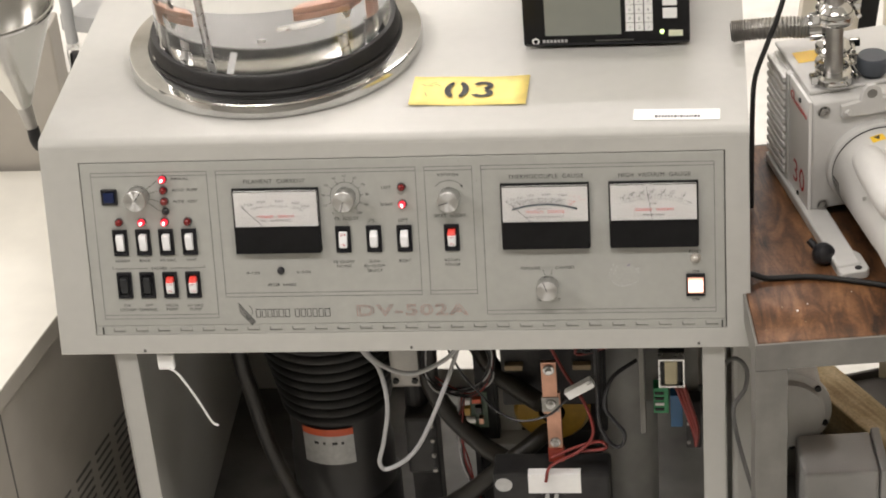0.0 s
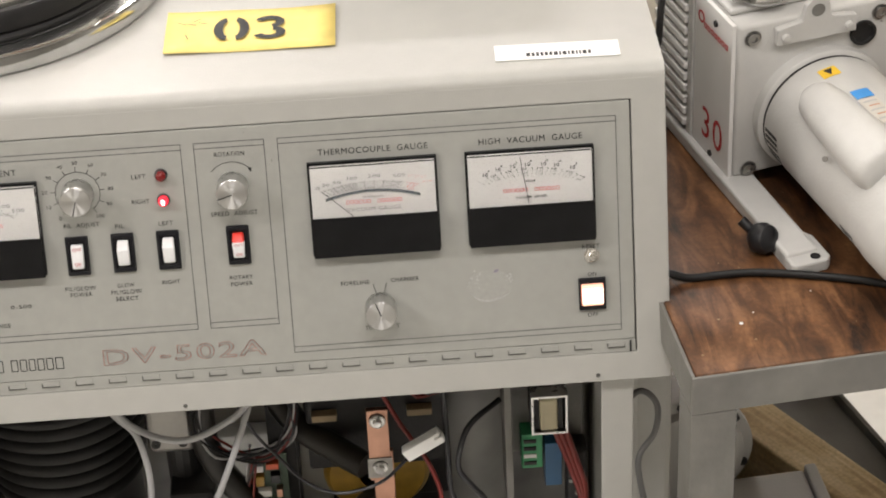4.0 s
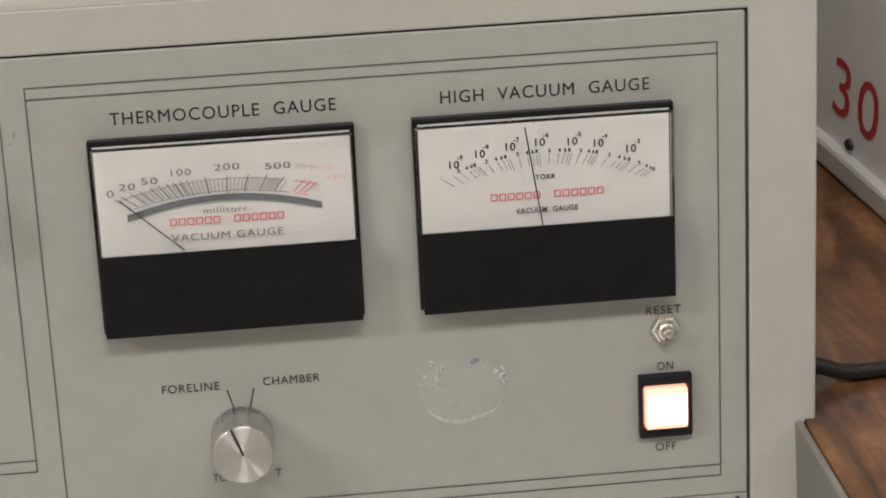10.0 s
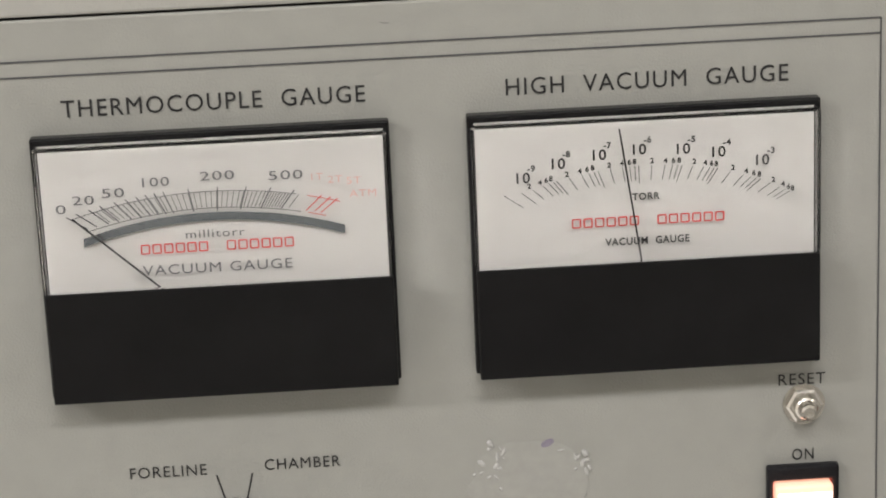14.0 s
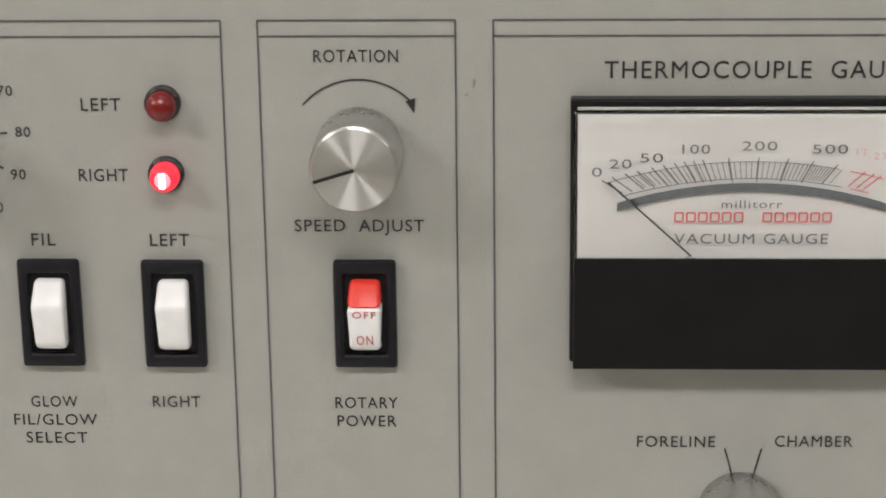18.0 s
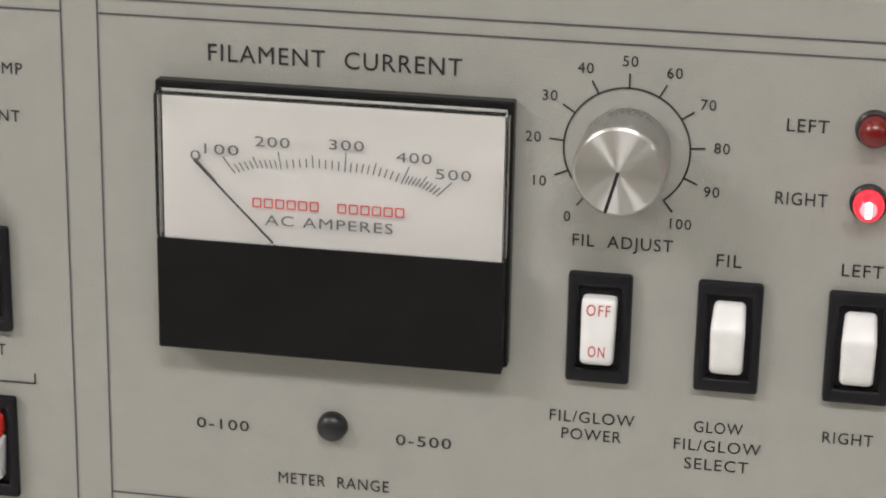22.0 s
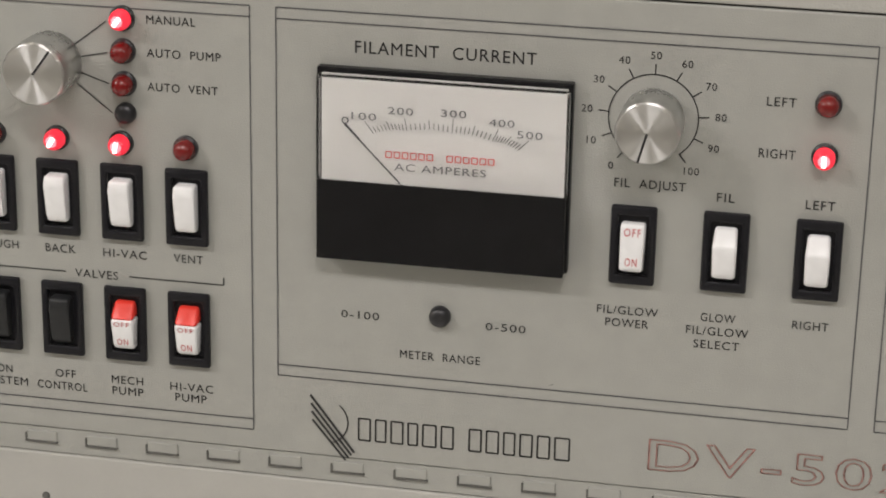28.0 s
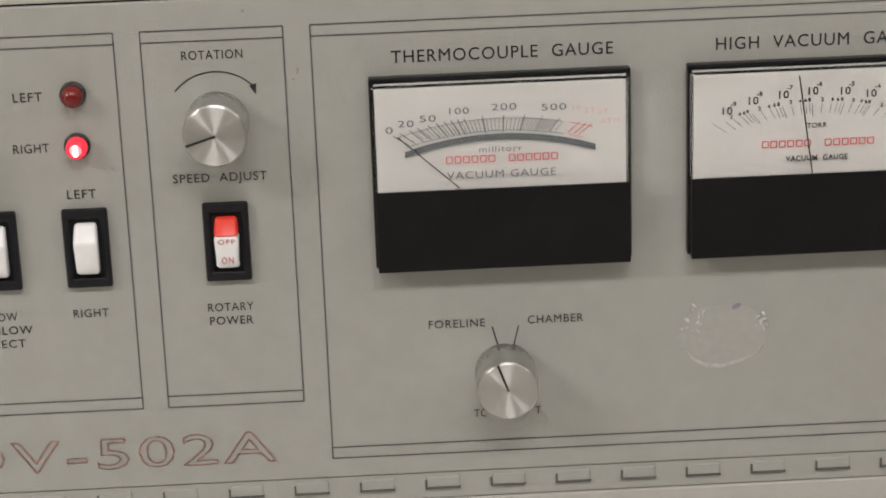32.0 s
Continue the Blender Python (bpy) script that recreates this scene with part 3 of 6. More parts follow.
# ---------- rocker switches ----------
def rocker_switch(label, x, z, profile, split=None, words=(), mat=None, wide=0.0096, group="rocker switches"):
    """profile: (z, y) points of the rocker's front from top to bottom; split: index up to which it is red."""
    top = thing("rocker_switch", label, "switch", PM @ Matrix.Translation((x, 0, z)), group)
    bm = ring((-0.0088, 0.0088, -0.0160, 0.0160), (-0.0060, 0.0060, -0.0121, 0.0121), -0.0028, 0, 0.0010)
    part("bezel", bm, BEZEL, top, "black nylon bezel", smooth=True)
    part("well", box(-0.0061, 0.0061, -0.0004, 0.004, -0.0122, 0.0122), BEZEL, top)

    def rocker(pts, m, name):
        own = bmesh.new()
        w = wide / 2
        front = [[own.verts.new((s * w * (0.88 if abs(zz) > 0.0092 else 1.0), y, zz)) for zz, y in pts] for s in (-1, 1)]
        back = [[own.verts.new((s * w * (0.88 if abs(zz) > 0.0092 else 1.0), 0.001, zz)) for zz, y in (pts[0], pts[-1])] for s in (-1, 1)]
        for a, b, c, d in zip(front[0], front[0][1:], front[1][1:], front[1]):
            own.faces.new((a, b, c, d))
        for f, b in zip(front, back):
            own.faces.new((*f, b[1], b[0]))
        own.faces.new((front[0][0], front[1][0], back[1][0], back[0][0]))
        own.faces.new((front[0][-1], front[1][-1], back[1][1], back[0][1]))
        bmesh.ops.recalc_face_normals(own, faces=own.faces)
        bmesh.ops.bevel(own, geom=own.edges[:], offset=0.0013, segments=3, affect="EDGES", profile=0.5, clamp_overlap=True)
        return part(name, own, m, top, smooth=True)

    if split is None:
        body = rocker(profile, mat or ROCKER, "rocker")
    else:
        body = rocker(profile[split:], ROCKER, "rocker")
        tagged(rocker(profile[:split + 1], ROCKER_RED, "rocker_top"), "red end of the rocker")
    for word, dz, high in words:
        for (za, ya), (zb, yb) in zip(profile, profile[1:]):
            if zb <= dz <= za:
                slope = math.atan2(yb - ya, za - zb)
                y = lerp((za - dz) / (za - zb), ya, yb)
        own = letters(word, 0, 0, high, wide * (0.68 if len(word) > 2 else 0.48), y=-0.0002, space=1.2)
        own.transform(Matrix.Translation((0, y, dz)) @ Matrix.Rotation(slope, 4, "X"))
        sub = part("rocker_lettering", own, RED_INK)
        sub.parent = body
    return top


PRESSED_LOW = [(0.0100, -0.0062), (0.0060, -0.0070), (-0.0070, -0.0048), (-0.0100, -0.0036)]
EVEN = [(0.0092, -0.0040), (0.0050, -0.0052), (-0.0080, -0.0068), (-0.0098, -0.0052)]
RIDGE = [(0.0100, -0.0022), (0.0036, -0.0074), (-0.0080, -0.0054), (-0.0102, -0.0040)]
for k in range(4):
    rocker_switch("white rocker switch in a black bezel, valve row", -0.3296 + 0.02695 * k, 0.0010, PRESSED_LOW, group="valve switches")
for k in range(2):
    rocker_switch("black rocker switch in a black bezel", -0.3296 + 0.02695 * k, -0.0512, PRESSED_LOW, mat=ROCKER_BLACK, group="pump and system switches", wide=0.0094)
for k in (2, 3):
    rocker_switch("white rocker switch with red end, switched on", -0.3296 + 0.02695 * k, -0.0512, RIDGE, 1, (("OFF", 0.0018, 0.0022), ("ON", -0.0062, 0.0030)), group="pump and system switches")
rocker_switch("white rocker switch with red lettering, switched off", -0.0703, 0.0008, EVEN, None, (("OFF", 0.0062, 0.0032), ("ON", -0.0052, 0.0032)))
rocker_switch("plain white selector rocker switch in black bezel", -0.0350, 0.0010, RIDGE)
rocker_switch("plain white selector rocker switch in black bezel", 0.0000, 0.0008, RIDGE)
rocker_switch("white rocker switch with red end, switched on", 0.0540, 0.0009, RIDGE, 1, (("OFF", 0.0018, 0.0022), ("ON", -0.0062, 0.0030)))

# lit mains switch
top = thing("mains_switch", "square mains rocker switch glowing white in black bezel", "switch", PM @ Matrix.Translation((0.3275, 0, -0.0604)))
bm = ring((-0.0107, 0.0107, -0.0134, 0.0134), (-0.0090, 0.0090, -0.0098, 0.0088), -0.0032, 0, 0.0008)
part("bezel", bm, BEZEL, top, "black bezel")
part("well", box(-0.0091, 0.0091, -0.0006, 0.003, -0.0098, 0.0088), LIT_EDGE, top, "dark red glowing surround")
part("rocker", box(-0.0085, 0.0085, -0.0060, 0.001, -0.0088, 0.0082, 0.0012, 3), LIT_ROCKER, top, "lit rocker with peach-coloured edges", smooth=True)
part("rocker_face", box(-0.0080, 0.0080, -0.0064, -0.0055, -0.0066, 0.0060, 0.0004, 1), LIT_FACE, top, "glowing white face", smooth=True)


# ---------- indicator lamps, buttons, knobs ----------
FACE = Matrix.Rotation(radians(90), 4, "X")   # turns z towards the viewer of the panel


def indicator(label, x, z, lit):
    top = thing("indicator_lamp", label, "indicator lamp", PM @ Matrix.Translation((x, 0, z)), "indicator lamps")
    part("collar", lathe([(0.0034, 0), (0.0051, 0), (0.0050, 0.0014), (0.0043, 0.0020), (0.0034, 0.0020)], 24, FACE), PLASTIC, top, "black collar", smooth=True)
    part("lens", lathe([(0.0041, 0.0), (0.0041, 0.0042), (0.0038, 0.0058), (0.0028, 0.0071), (0.0013, 0.0078), (0, 0.0079)], 24, FACE), LAMP_LIT if lit else LAMP_RED, top, "lit red lens" if lit else "unlit dark red lens", smooth=True)
    if lit:
        # added glowing cap and strip paint the pale centre and glint of the lens
        part("halo", lathe([(0.0023, 0.0074), (0.0019, 0.00795), (0, 0.0083)], 16, FACE), LAMP_HALO, top, "bright pinkish glow", smooth=True)
        own = box(-0.0008, 0.0008, -0.0086, -0.0076, -0.0021, 0.0021, 0.0003)
        own.transform(Matrix.Rotation(radians(random.uniform(-20, 50)), 4, "Y"))
        part("filament", own, LAMP_CORE, top, "glowing strip added as the white-hot glint on the lens")


for x, z, lit in ((-0.2737, 0.0764, 1), (-0.2737, 0.0632, 0), (-0.2737, 0.0500, 0), (-0.3292, 0.0257, 0), (-0.3025, 0.0257, 1), (-0.2757, 0.0255, 1), (-0.2489, 0.0255, 0), (-0.0004, 0.0618, 0), (-0.0004, 0.0416, 1)):
    indicator("red indicator lamp glowing brightly on the panel" if lit else "unlit dark red indicator lamp on the panel", x, z, lit)
for x, z in ((-0.2734, 0.0380), (-0.1454, -0.0360)):
    part("hole_plug", lathe([(0.0044, 0), (0.0042, 0.0022), (0.0034, 0.0034), (0.0016, 0.0040), (0, 0.0041)], 24, FACE), PLASTIC, at=PM @ Matrix.Translation((x, 0, z)), smooth=True)
    tagged(bpy.data.objects["hole_plug" if x < -0.2 else "hole_plug.001"], "domed black plastic plug in the panel", "plug")
top = thing("push_button", "square blue push button in a black frame", "push button", PM @ Matrix.Translation((-0.3374, 0, 0.0563)))
bm = ring((-0.0094, 0.0094, -0.0094, 0.0094), (-0.0062, 0.0062, -0.0062, 0.0062), -0.0030, 0, 0.0008)
part("frame", bm, PLASTIC, top)
part("button", box(-0.0060, 0.0060, -0.0050, 0, -0.0060, 0.0060, 0.0008), BLUE_LENS, top, "dark blue lens")
top = thing("reset_button", "small nickel push button with hexagonal nut", "push button", PM @ Matrix.Translation((0.3281, 0, -0.0286)))
part("nut", lathe([(0.003, 0), (0.0056, 0), (0.0056, 0.0024), (0.0048, 0.0030), (0.003, 0.0030)], 6, FACE), BARE, top)
part("washer", lathe([(0.003, 0), (0.0062, 0), (0.0062, 0.0006), (0.003, 0.0006)], 24, FACE), BARE, top)
part("button", lathe([(0.0034, 0.0), (0.0034, 0.0050), (0.0028, 0.0055), (0.0022, 0.0055), (0.0022, 0.0078), (0.0016, 0.0085), (0, 0.0086)], 24, FACE), BARE, top, smooth=True)


def knob(label, x, z, angle, r=0.0121, long=0.0215):
    """A turned aluminium knob; angle: where its black line points, clockwise from up."""
    n = 48
    ridged = lathe([(r * 0.96, 0.0005), (r, 0.0012), (r, long - 0.0014), (r * 0.985, long - 0.0008), (r * 0.955, long - 0.0003)], 96, FACE)
    for i, v in enumerate(ridged.verts):
        if i % 2 and 0.001 < -v.co.y < long - 0.002:
            v.co.x *= 0.985
            v.co.z *= 0.985
    top = part("control_knob", ridged, STEEL, cab, label, smooth=True, at=PM @ Matrix.Translation((x, 0, z)))
    own = lathe([(r * 0.955, long - 0.0003), (r * 0.93, long), (0, long)], n)
    part("cap", own, SPUN, top, "bright turned aluminium face", at=FACE)
    line = box(-0.00045, 0.00045, -long - 0.0003, -long + 0.0003, 0, r * 0.95)
    line.transform(Matrix.Rotation(radians(angle), 4, "Y"))
    part("pointer_line", line, PLASTIC, top, "black pointer line")
    return top


knob("turned aluminium mode knob pointing at its top lamp", -0.3034, 0.0570, 36, 0.0127)
knob("turned aluminium adjuster knob on its numbered dial", -0.0650, 0.0514, 195)
knob("turned aluminium speed knob under a printed arrow", 0.0534, 0.0488, 253)
knob("turned aluminium gauge selector knob pointing up", 0.1603, -0.0590, -20)

# dried residue of a removed sticker: a thin film with a raised rim below
def film(cx, cz, rx, rz, wobble, lift, a0=0, a1=360, inner=0.0, n=40):
    own = bmesh.new()
    rows = []
    for k in range(n + 1):
        a = radians(a0 + (a1 - a0) * k / n)
        w = 1 + wobble * noise.noise((cx * 90 + math.cos(a) * 2.2, math.sin(a) * 2.2, rx * 400))
        fade = 1 - (1 - inner) * (math.sin(math.pi * k / n) if inner else 1)
        o = own.verts.new((cx + rx * w * math.cos(a), -0.0002, cz + rz * w * math.sin(a)))
        i = own.verts.new((cx + rx * w * math.cos(a) * fade, -0.0002 - lift, cz + rz * w * math.sin(a) * fade))
        rows.append((o, i))
    for p, q in zip(rows, rows[1:]):
        own.faces.new((p[0], q[0], q[1], p[1]))
    return own


PURPLE = material("purple_smudge", (0.235, 0.215, 0.270), 0.5, vary=0.15, scale=400)
SCUFF = material("dust_scuff", (0.24, 0.24, 0.225), 0.5, vary=0.2, scale=300)
GLUE = material("dried_glue", (0.350, 0.352, 0.326), 0.36, vary=0.05, scale=260, bump=0.12, bump_scale=500)
GLUE_RIM = material("dried_glue_rim", (0.45, 0.45, 0.435), 0.2, vary=0.12, scale=400, bump=0.4, bump_scale=900)
part("adhesive_residue", film(0.2468, -0.0478, 0.0180, 0.0132, 0.16, 0.00005, 0, 360), GLUE, panel, "faint film of dried glue left by a sticker")
part("residue_rim", film(0.2468, -0.0488, 0.0165, 0.0128, 0.12, 0.0002, 196, 345, 0.86), GLUE_RIM, panel, "shiny raised rim of dried glue")
part("purple_smudge", lathe([(1, 0), (0.7, 0.00010), (0, 0.00015)], 12, FACE @ Matrix.Diagonal((0.0021, 0.0011, 1, 1))), PURPLE, panel, "small purple smudge", at=pose(0.2525, -0.0002, -0.0362, 0, -25, 0))
flakes = random.Random(3)
for cx, cz, spread, count in ((0.2365, -0.0380, 0.0045, 9), (0.2345, -0.0465, 0.0040, 7), (0.2635, -0.0430, 0.0030, 8), (0.2600, -0.0400, 0.0040, 4)):
    for k in range(count):
        w, h = flakes.uniform(0.0004, 0.0016), flakes.uniform(0.0003, 0.0009)
        own = lathe([(1, 0), (0.6, 0.00025), (0, 0.0003)], 7, FACE @ Matrix.Diagonal((w, h, 1, 1)))
        part("glue_flake", own, GLUE_RIM, panel, at=pose(cx + flakes.uniform(-spread, spread), -0.0002, cz + flakes.uniform(-spread, spread), 0, flakes.uniform(0, 180), 0))
for x, z, w, h, a in ((0.0848, 0.0672, 0.0009, 0.0030, 10), (0.0830, 0.0640, 0.0006, 0.0012, 40), (0.0655, 0.0912, 0.0012, 0.0011, 0), (0.2110, 0.0905, 0.0030, 0.0004, 8), (-0.2180, 0.0900, 0.0010, 0.0008, 0), (0.3450, -0.0900, 0.0016, 0.0005, 30), (-0.1000, -0.0610, 0.0022, 0.0004, -20), (0.1220, 0.0120, 0.0004, 0.0016, 15)):
    own = lathe([(1, 0), (0.6, 0.00012), (0, 0.00018)], 9, FACE @ Matrix.Diagonal((w / 2, h / 2, 1, 1)))
    part("scuff_mark", own, SCUFF, panel, at=pose(x, -0.0001, z, 0, a, 0))


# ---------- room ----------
# south and east walls are unseen; their dark colour shapes the light
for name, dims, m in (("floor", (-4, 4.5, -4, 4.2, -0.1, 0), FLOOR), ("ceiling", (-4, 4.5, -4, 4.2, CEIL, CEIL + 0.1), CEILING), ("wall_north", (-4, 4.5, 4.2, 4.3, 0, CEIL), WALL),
                      ("wall_south", (-4, 4.5, -4.1, -4, 0, CEIL), WALL_DIMMED), ("wall_west", (-4.1, -4, -4, 4.2, 0, CEIL), WALL), ("wall_east", (4.5, 4.6, -4, 4.2, 0, CEIL), WALL_DIMMED)):
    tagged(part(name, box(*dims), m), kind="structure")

# ---------- cabinet of the evaporator ----------
X0, X1, BACK = -0.4145, 0.3887, 0.62


part("front_frame", ring((X0, X1, -0.1375, 0.1140), (-0.3701, 0.3620, -0.1134, 0.0970), 0, 0.004, 0.0009), CABINET, cab, at=PM)
# dark ring painted as the shade seen through the gap round the panel
part("panel_recess", ring((-0.3760, 0.3680, -0.1180, 0.1020), (-0.3690, 0.3607, -0.1010, 0.0950), 0.0042, 0.0062, 0), GAP, cab, "dark sheet painted as the shade behind the panel's gap", at=PM)
# rounded top edge and top sheet: one bent plate
edge = PM @ Vector((0, 0, 0.1140))
bend = []
R = 0.0115
c = edge + Vector((0, math.cos(radians(13.6)), -math.sin(radians(13.6)))) * R
for k in range(9):
    a = radians(166.4 - 76.4 * k / 8)
    bend.append((c.y + R * math.cos(a), c.z + R * math.sin(a)))
TOP = bend[-1][1]
bm = bmesh.new()
profile = bend + [(BACK, TOP), (BACK, TOP - 0.003)] + [(y + 0.002, z - 0.003) for y, z in reversed(bend)]
rows = [[bm.verts.new((x, y, z)) for y, z in profile] for x in (X0, X1)]
for k in range(len(profile)):
    q = (k + 1) % len(profile)
    bm.faces.new((rows[0][k], rows[0][q], rows[1][q], rows[1][k]))
bm.faces.new(rows[0])
bm.faces.new(rows[1][::-1])
part("top_sheet", bm, CABINET, cab, "bent top sheet with a rounded front edge", smooth=True)
foot = PM @ Vector((0, 0, -0.1375))
for x in (X0 + 0.0006, X1 - 0.0030):
    out = [(foot.y + 0.005, foot.z), (BACK, foot.z), (BACK, TOP - 0.004)] + [(y + 0.003, z - 0.003) for y, z in reversed(bend[::2])]
    bm = bmesh.new()
    a = [[bm.verts.new((xx, y, z)) for y, z in out] for xx in (x, x + 0.0024)]
    for k in range(len(out)):
        q = (k + 1) % len(out)
        bm.faces.new((a[0][k], a[0][q], a[1][q], a[1][k]))
    bm.faces.new(a[0][::-1])
    bm.faces.new(a[1])
    part("side_panel", bm, CABINET, cab)
part("bottom_lip", box(X0 + 0.004, X1 - 0.004, foot.y + 0.004, foot.y + 0.05, foot.z, foot.z + 0.003), CABINET, cab)
# sheet closing the box, given the dark gap-shade colour
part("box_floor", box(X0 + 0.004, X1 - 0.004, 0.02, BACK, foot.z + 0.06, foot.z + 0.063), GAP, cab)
for x, w in ((-0.3520, 0.025), (0.3335, 0.026)):
    for y in (-0.024, BACK - 0.03):
        if y > 0:
            x = math.copysign(0.363, x) - (w if x > 0 else 0)
        bm = box(x, x + w, y, y + 0.003, 0.02, foot.z + 0.002, 0.0008)
        xx = x if x < 0 else x + w - 0.003
        bm = box(xx, xx + 0.003, y + 0.003, y + 0.026, 0.02, foot.z + 0.002, 0.0008, bm=bm)
        part("corner_post", bm, CABINET, cab)
part("bottom_pan", box(-0.3609, 0.3609, -0.020, BACK - 0.03, 0.164, 0.1689, 0.001), SHADED_PAN, cab, "stained bottom pan, its colour darkened for the shade of the base")
part("lower_side_panel", box(-0.3630, -0.3610, 0.004, BACK - 0.0285, 0.10, foot.z), CABINET, cab)
part("lower_side_panel", box(0.3610, 0.3630, 0.10, BACK - 0.0285, 0.09, foot.z), CABINET, cab)
part("back_panel", box(-0.3632, 0.3632, BACK - 0.0295, BACK - 0.0270, 0.09, 0.200), INNER, cab, "back panel with a wide opening")
for x0, x1 in ((-0.3632, -0.085), (0.256, 0.3632)):
    part("back_panel", box(x0, x1, BACK - 0.0295, BACK - 0.0270, 0.2002, foot.z), INNER, cab)
part("base_rail", box(-0.3640, 0.3645, -0.024, -0.020, 0.14, 0.18, 0.001), CABINET, cab)
for x in (-0.3640, 0.3385):
    for y in (-0.02, BACK - 0.03):
        part("foot", lathe([(0, 0), (0.02, 0), (0.02, 0.015), (0.012, 0.021), (0, 0.021)], 16), RUBBER, cab, at=pose(x + 0.012, y + 0.013, 0))
for x, z in ((-0.314, -0.1335), (0.0, -0.1330), (0.330, -0.1320)):
    part("screw", lathe([(0.0018, 0), (0.0016, 0.0006), (0, 0.0009)], 12, FACE), GAP, cab, "dark frame screw", at=PM @ Matrix.Translation((x, 0, z)))

# ---------- things on the top ----------
LABEL_GREY = material("printed_foil_label", (0.42, 0.42, 0.41), 0.4, vary=0.12, scale=120)
YELLOW = material("yellow_card", (0.78, 0.62, 0.19), 0.55, vary=0.05, scale=60, stain=0.08, stain_scale=30)
PAPER = material("white_label", (0.82, 0.82, 0.80), 0.45, vary=0.02, scale=100)
lot = thing("lot_tag", "yellow paper lot tag with black stencilled number", "tag", pose(0.0730, 0.1240, TOP, 0, 0, -1.6))
bm = bmesh.new()
grid = [[bm.verts.new((-0.0672 + 0.1344 * i / 8, -0.0335 + 0.067 * j / 4, 0.0008 + 0.0014 * abs(i / 4 - 1) ** 3 + 0.0004 * math.sin(i * 1.3 + j))) for j in range(5)] for i in range(9)]
for i in range(8):
    for j in range(4):
        bm.faces.new((grid[i][j], grid[i + 1][j], grid[i + 1][j + 1], grid[i][j + 1]))
card = part("card", bm, YELLOW, lot, smooth=True)
solid = card.modifiers.new("thickness", "SOLIDIFY")
solid.thickness = 0.0005
STENCIL = material("stencil_ink", (0.02, 0.02, 0.02), 0.6, vary=0.2, scale=200)


def sector(own, cx, cy, ro, ri, a0, a1):
    """A piece of a flattened ring; ro, ri: outer and inner half axes."""
    angles = [radians(a0 + (a1 - a0) * k / 12) for k in range(13)]
    o = [(cx + ro[0] * math.cos(a), cy + ro[1] * math.sin(a)) for a in angles]
    i = [(cx + ri[0] * math.cos(a), cy + ri[1] * math.sin(a)) for a in angles]
    for p, q, r_, t in zip(o, o[1:], i[1:], i):
        own.faces.new([own.verts.new((v[0], v[1], 0.0030)) for v in (p, q, r_, t)])


bm = bmesh.new()
sector(bm, -0.0125, 0, (0.0115, 0.0185), (0.0042, 0.0120), -80, 80)
sector(bm, -0.0175, 0, (0.0115, 0.0185), (0.0042, 0.0120), 100, 260)
sector(bm, 0.0150, 0.0085, (0.0120, 0.0100), (0.0050, 0.0042), -75, 160)
sector(bm, 0.0150, -0.0085, (0.0130, 0.0100), (0.0058, 0.0042), -160, 68)
part("stencilled_number", bm, STENCIL, lot, "black stencilled digits zero three")
bm = bmesh.new()
for x, y, a in ((-0.055, 0.012, 60), (-0.047, 0.010, 70), (-0.043, 0.016, -50), (-0.038, 0.011, 65), (-0.050, -0.010, 20)):
    own = box(-0.0003, 0.0003, -0.004, 0.004, 0.0031, 0.0033)
    merge(bm, own, Matrix.Translation((x, y, 0)) @ Matrix.Rotation(radians(a), 4, "Z"))
part("pen_scribble", bm, FAINT_INK, lot, "faint pen scribbles")
lab = thing("barcode_label", "white stick-on label with a black printed code row", "label", pose(0.3095, 0.0590, TOP + 0.0004, 0, 0, -1.5))
part("sticker", box(-0.0480, 0.0480, -0.0118, 0.0118, 0, 0.0006), PAPER, lab)
bm = bmesh.new()
x = -0.0240
while x < 0.0250:
    w = random.choice((0.0014, 0.0022, 0.0030))
    bm = box(x, x + w, -0.0075, -0.0020, 0.0007, 0.0008, bm=bm)
    x += w + 0.0012
part("printed_code", bm, INK, lab, "row of short black bars")

# deposition monitor
mon = thing("deposition_monitor", "black rack-style monitor with grey screen and white keypad", "monitor", pose(0.1325, 0.2210, TOP) @ Matrix.Scale(0.92, 4))
part("case", box(0, 0.2080, 0.010, 0.30, 0.012, 0.100, 0.002), PLASTIC, mon)
part("front_panel", box(-0.002, 0.2100, 0, 0.010, 0.006, 0.104, 0.0025), METER_BLACK, mon)
part("screen", box(0.0260, 0.1230, -0.0014, 0.0002, 0.0205, 0.078, 0.0008), material("lcd_glass", (0.20, 0.21, 0.18), 0.18, vary=0.03, scale=30, coat=0.5), mon, "grey-green unlit display")
part("bottom_bezel", box(0.0, 0.2080, -0.0010, 0.0002, 0.0066, 0.0090), PLASTIC, mon)
for i in range(3):
    for j in range(4):
        key = part("key", box(0.1290 + 0.0118 * i, 0.1396 + 0.0118 * i, -0.0022, 0.0002, 0.0250 + 0.0125 * j, 0.0365 + 0.0125 * j, 0.0006), PAPER, mon, "white keypad key")
        sub = part("key_mark", letters(str(1 + (i + 3 * (3 - j)) % 9), 0.1343 + 0.0118 * i, 0.0307 + 0.0125 * j, 0.0040, y=-0.0026), FAINT_INK)
        sub.parent = key
part("key", box(0.1760, 0.1940, -0.0022, 0.0002, 0.042, 0.056, 0.0006), PAPER, mon)
part("key", box(0.1760, 0.1940, -0.0022, 0.0002, 0.060, 0.074, 0.0006), PAPER, mon)
part("power_key", box(0.1830, 0.2010, -0.0022, 0.0002, 0.0165, 0.0245, 0.0006), material("cream_key", (0.72, 0.74, 0.55), 0.4), mon, "cream power key")
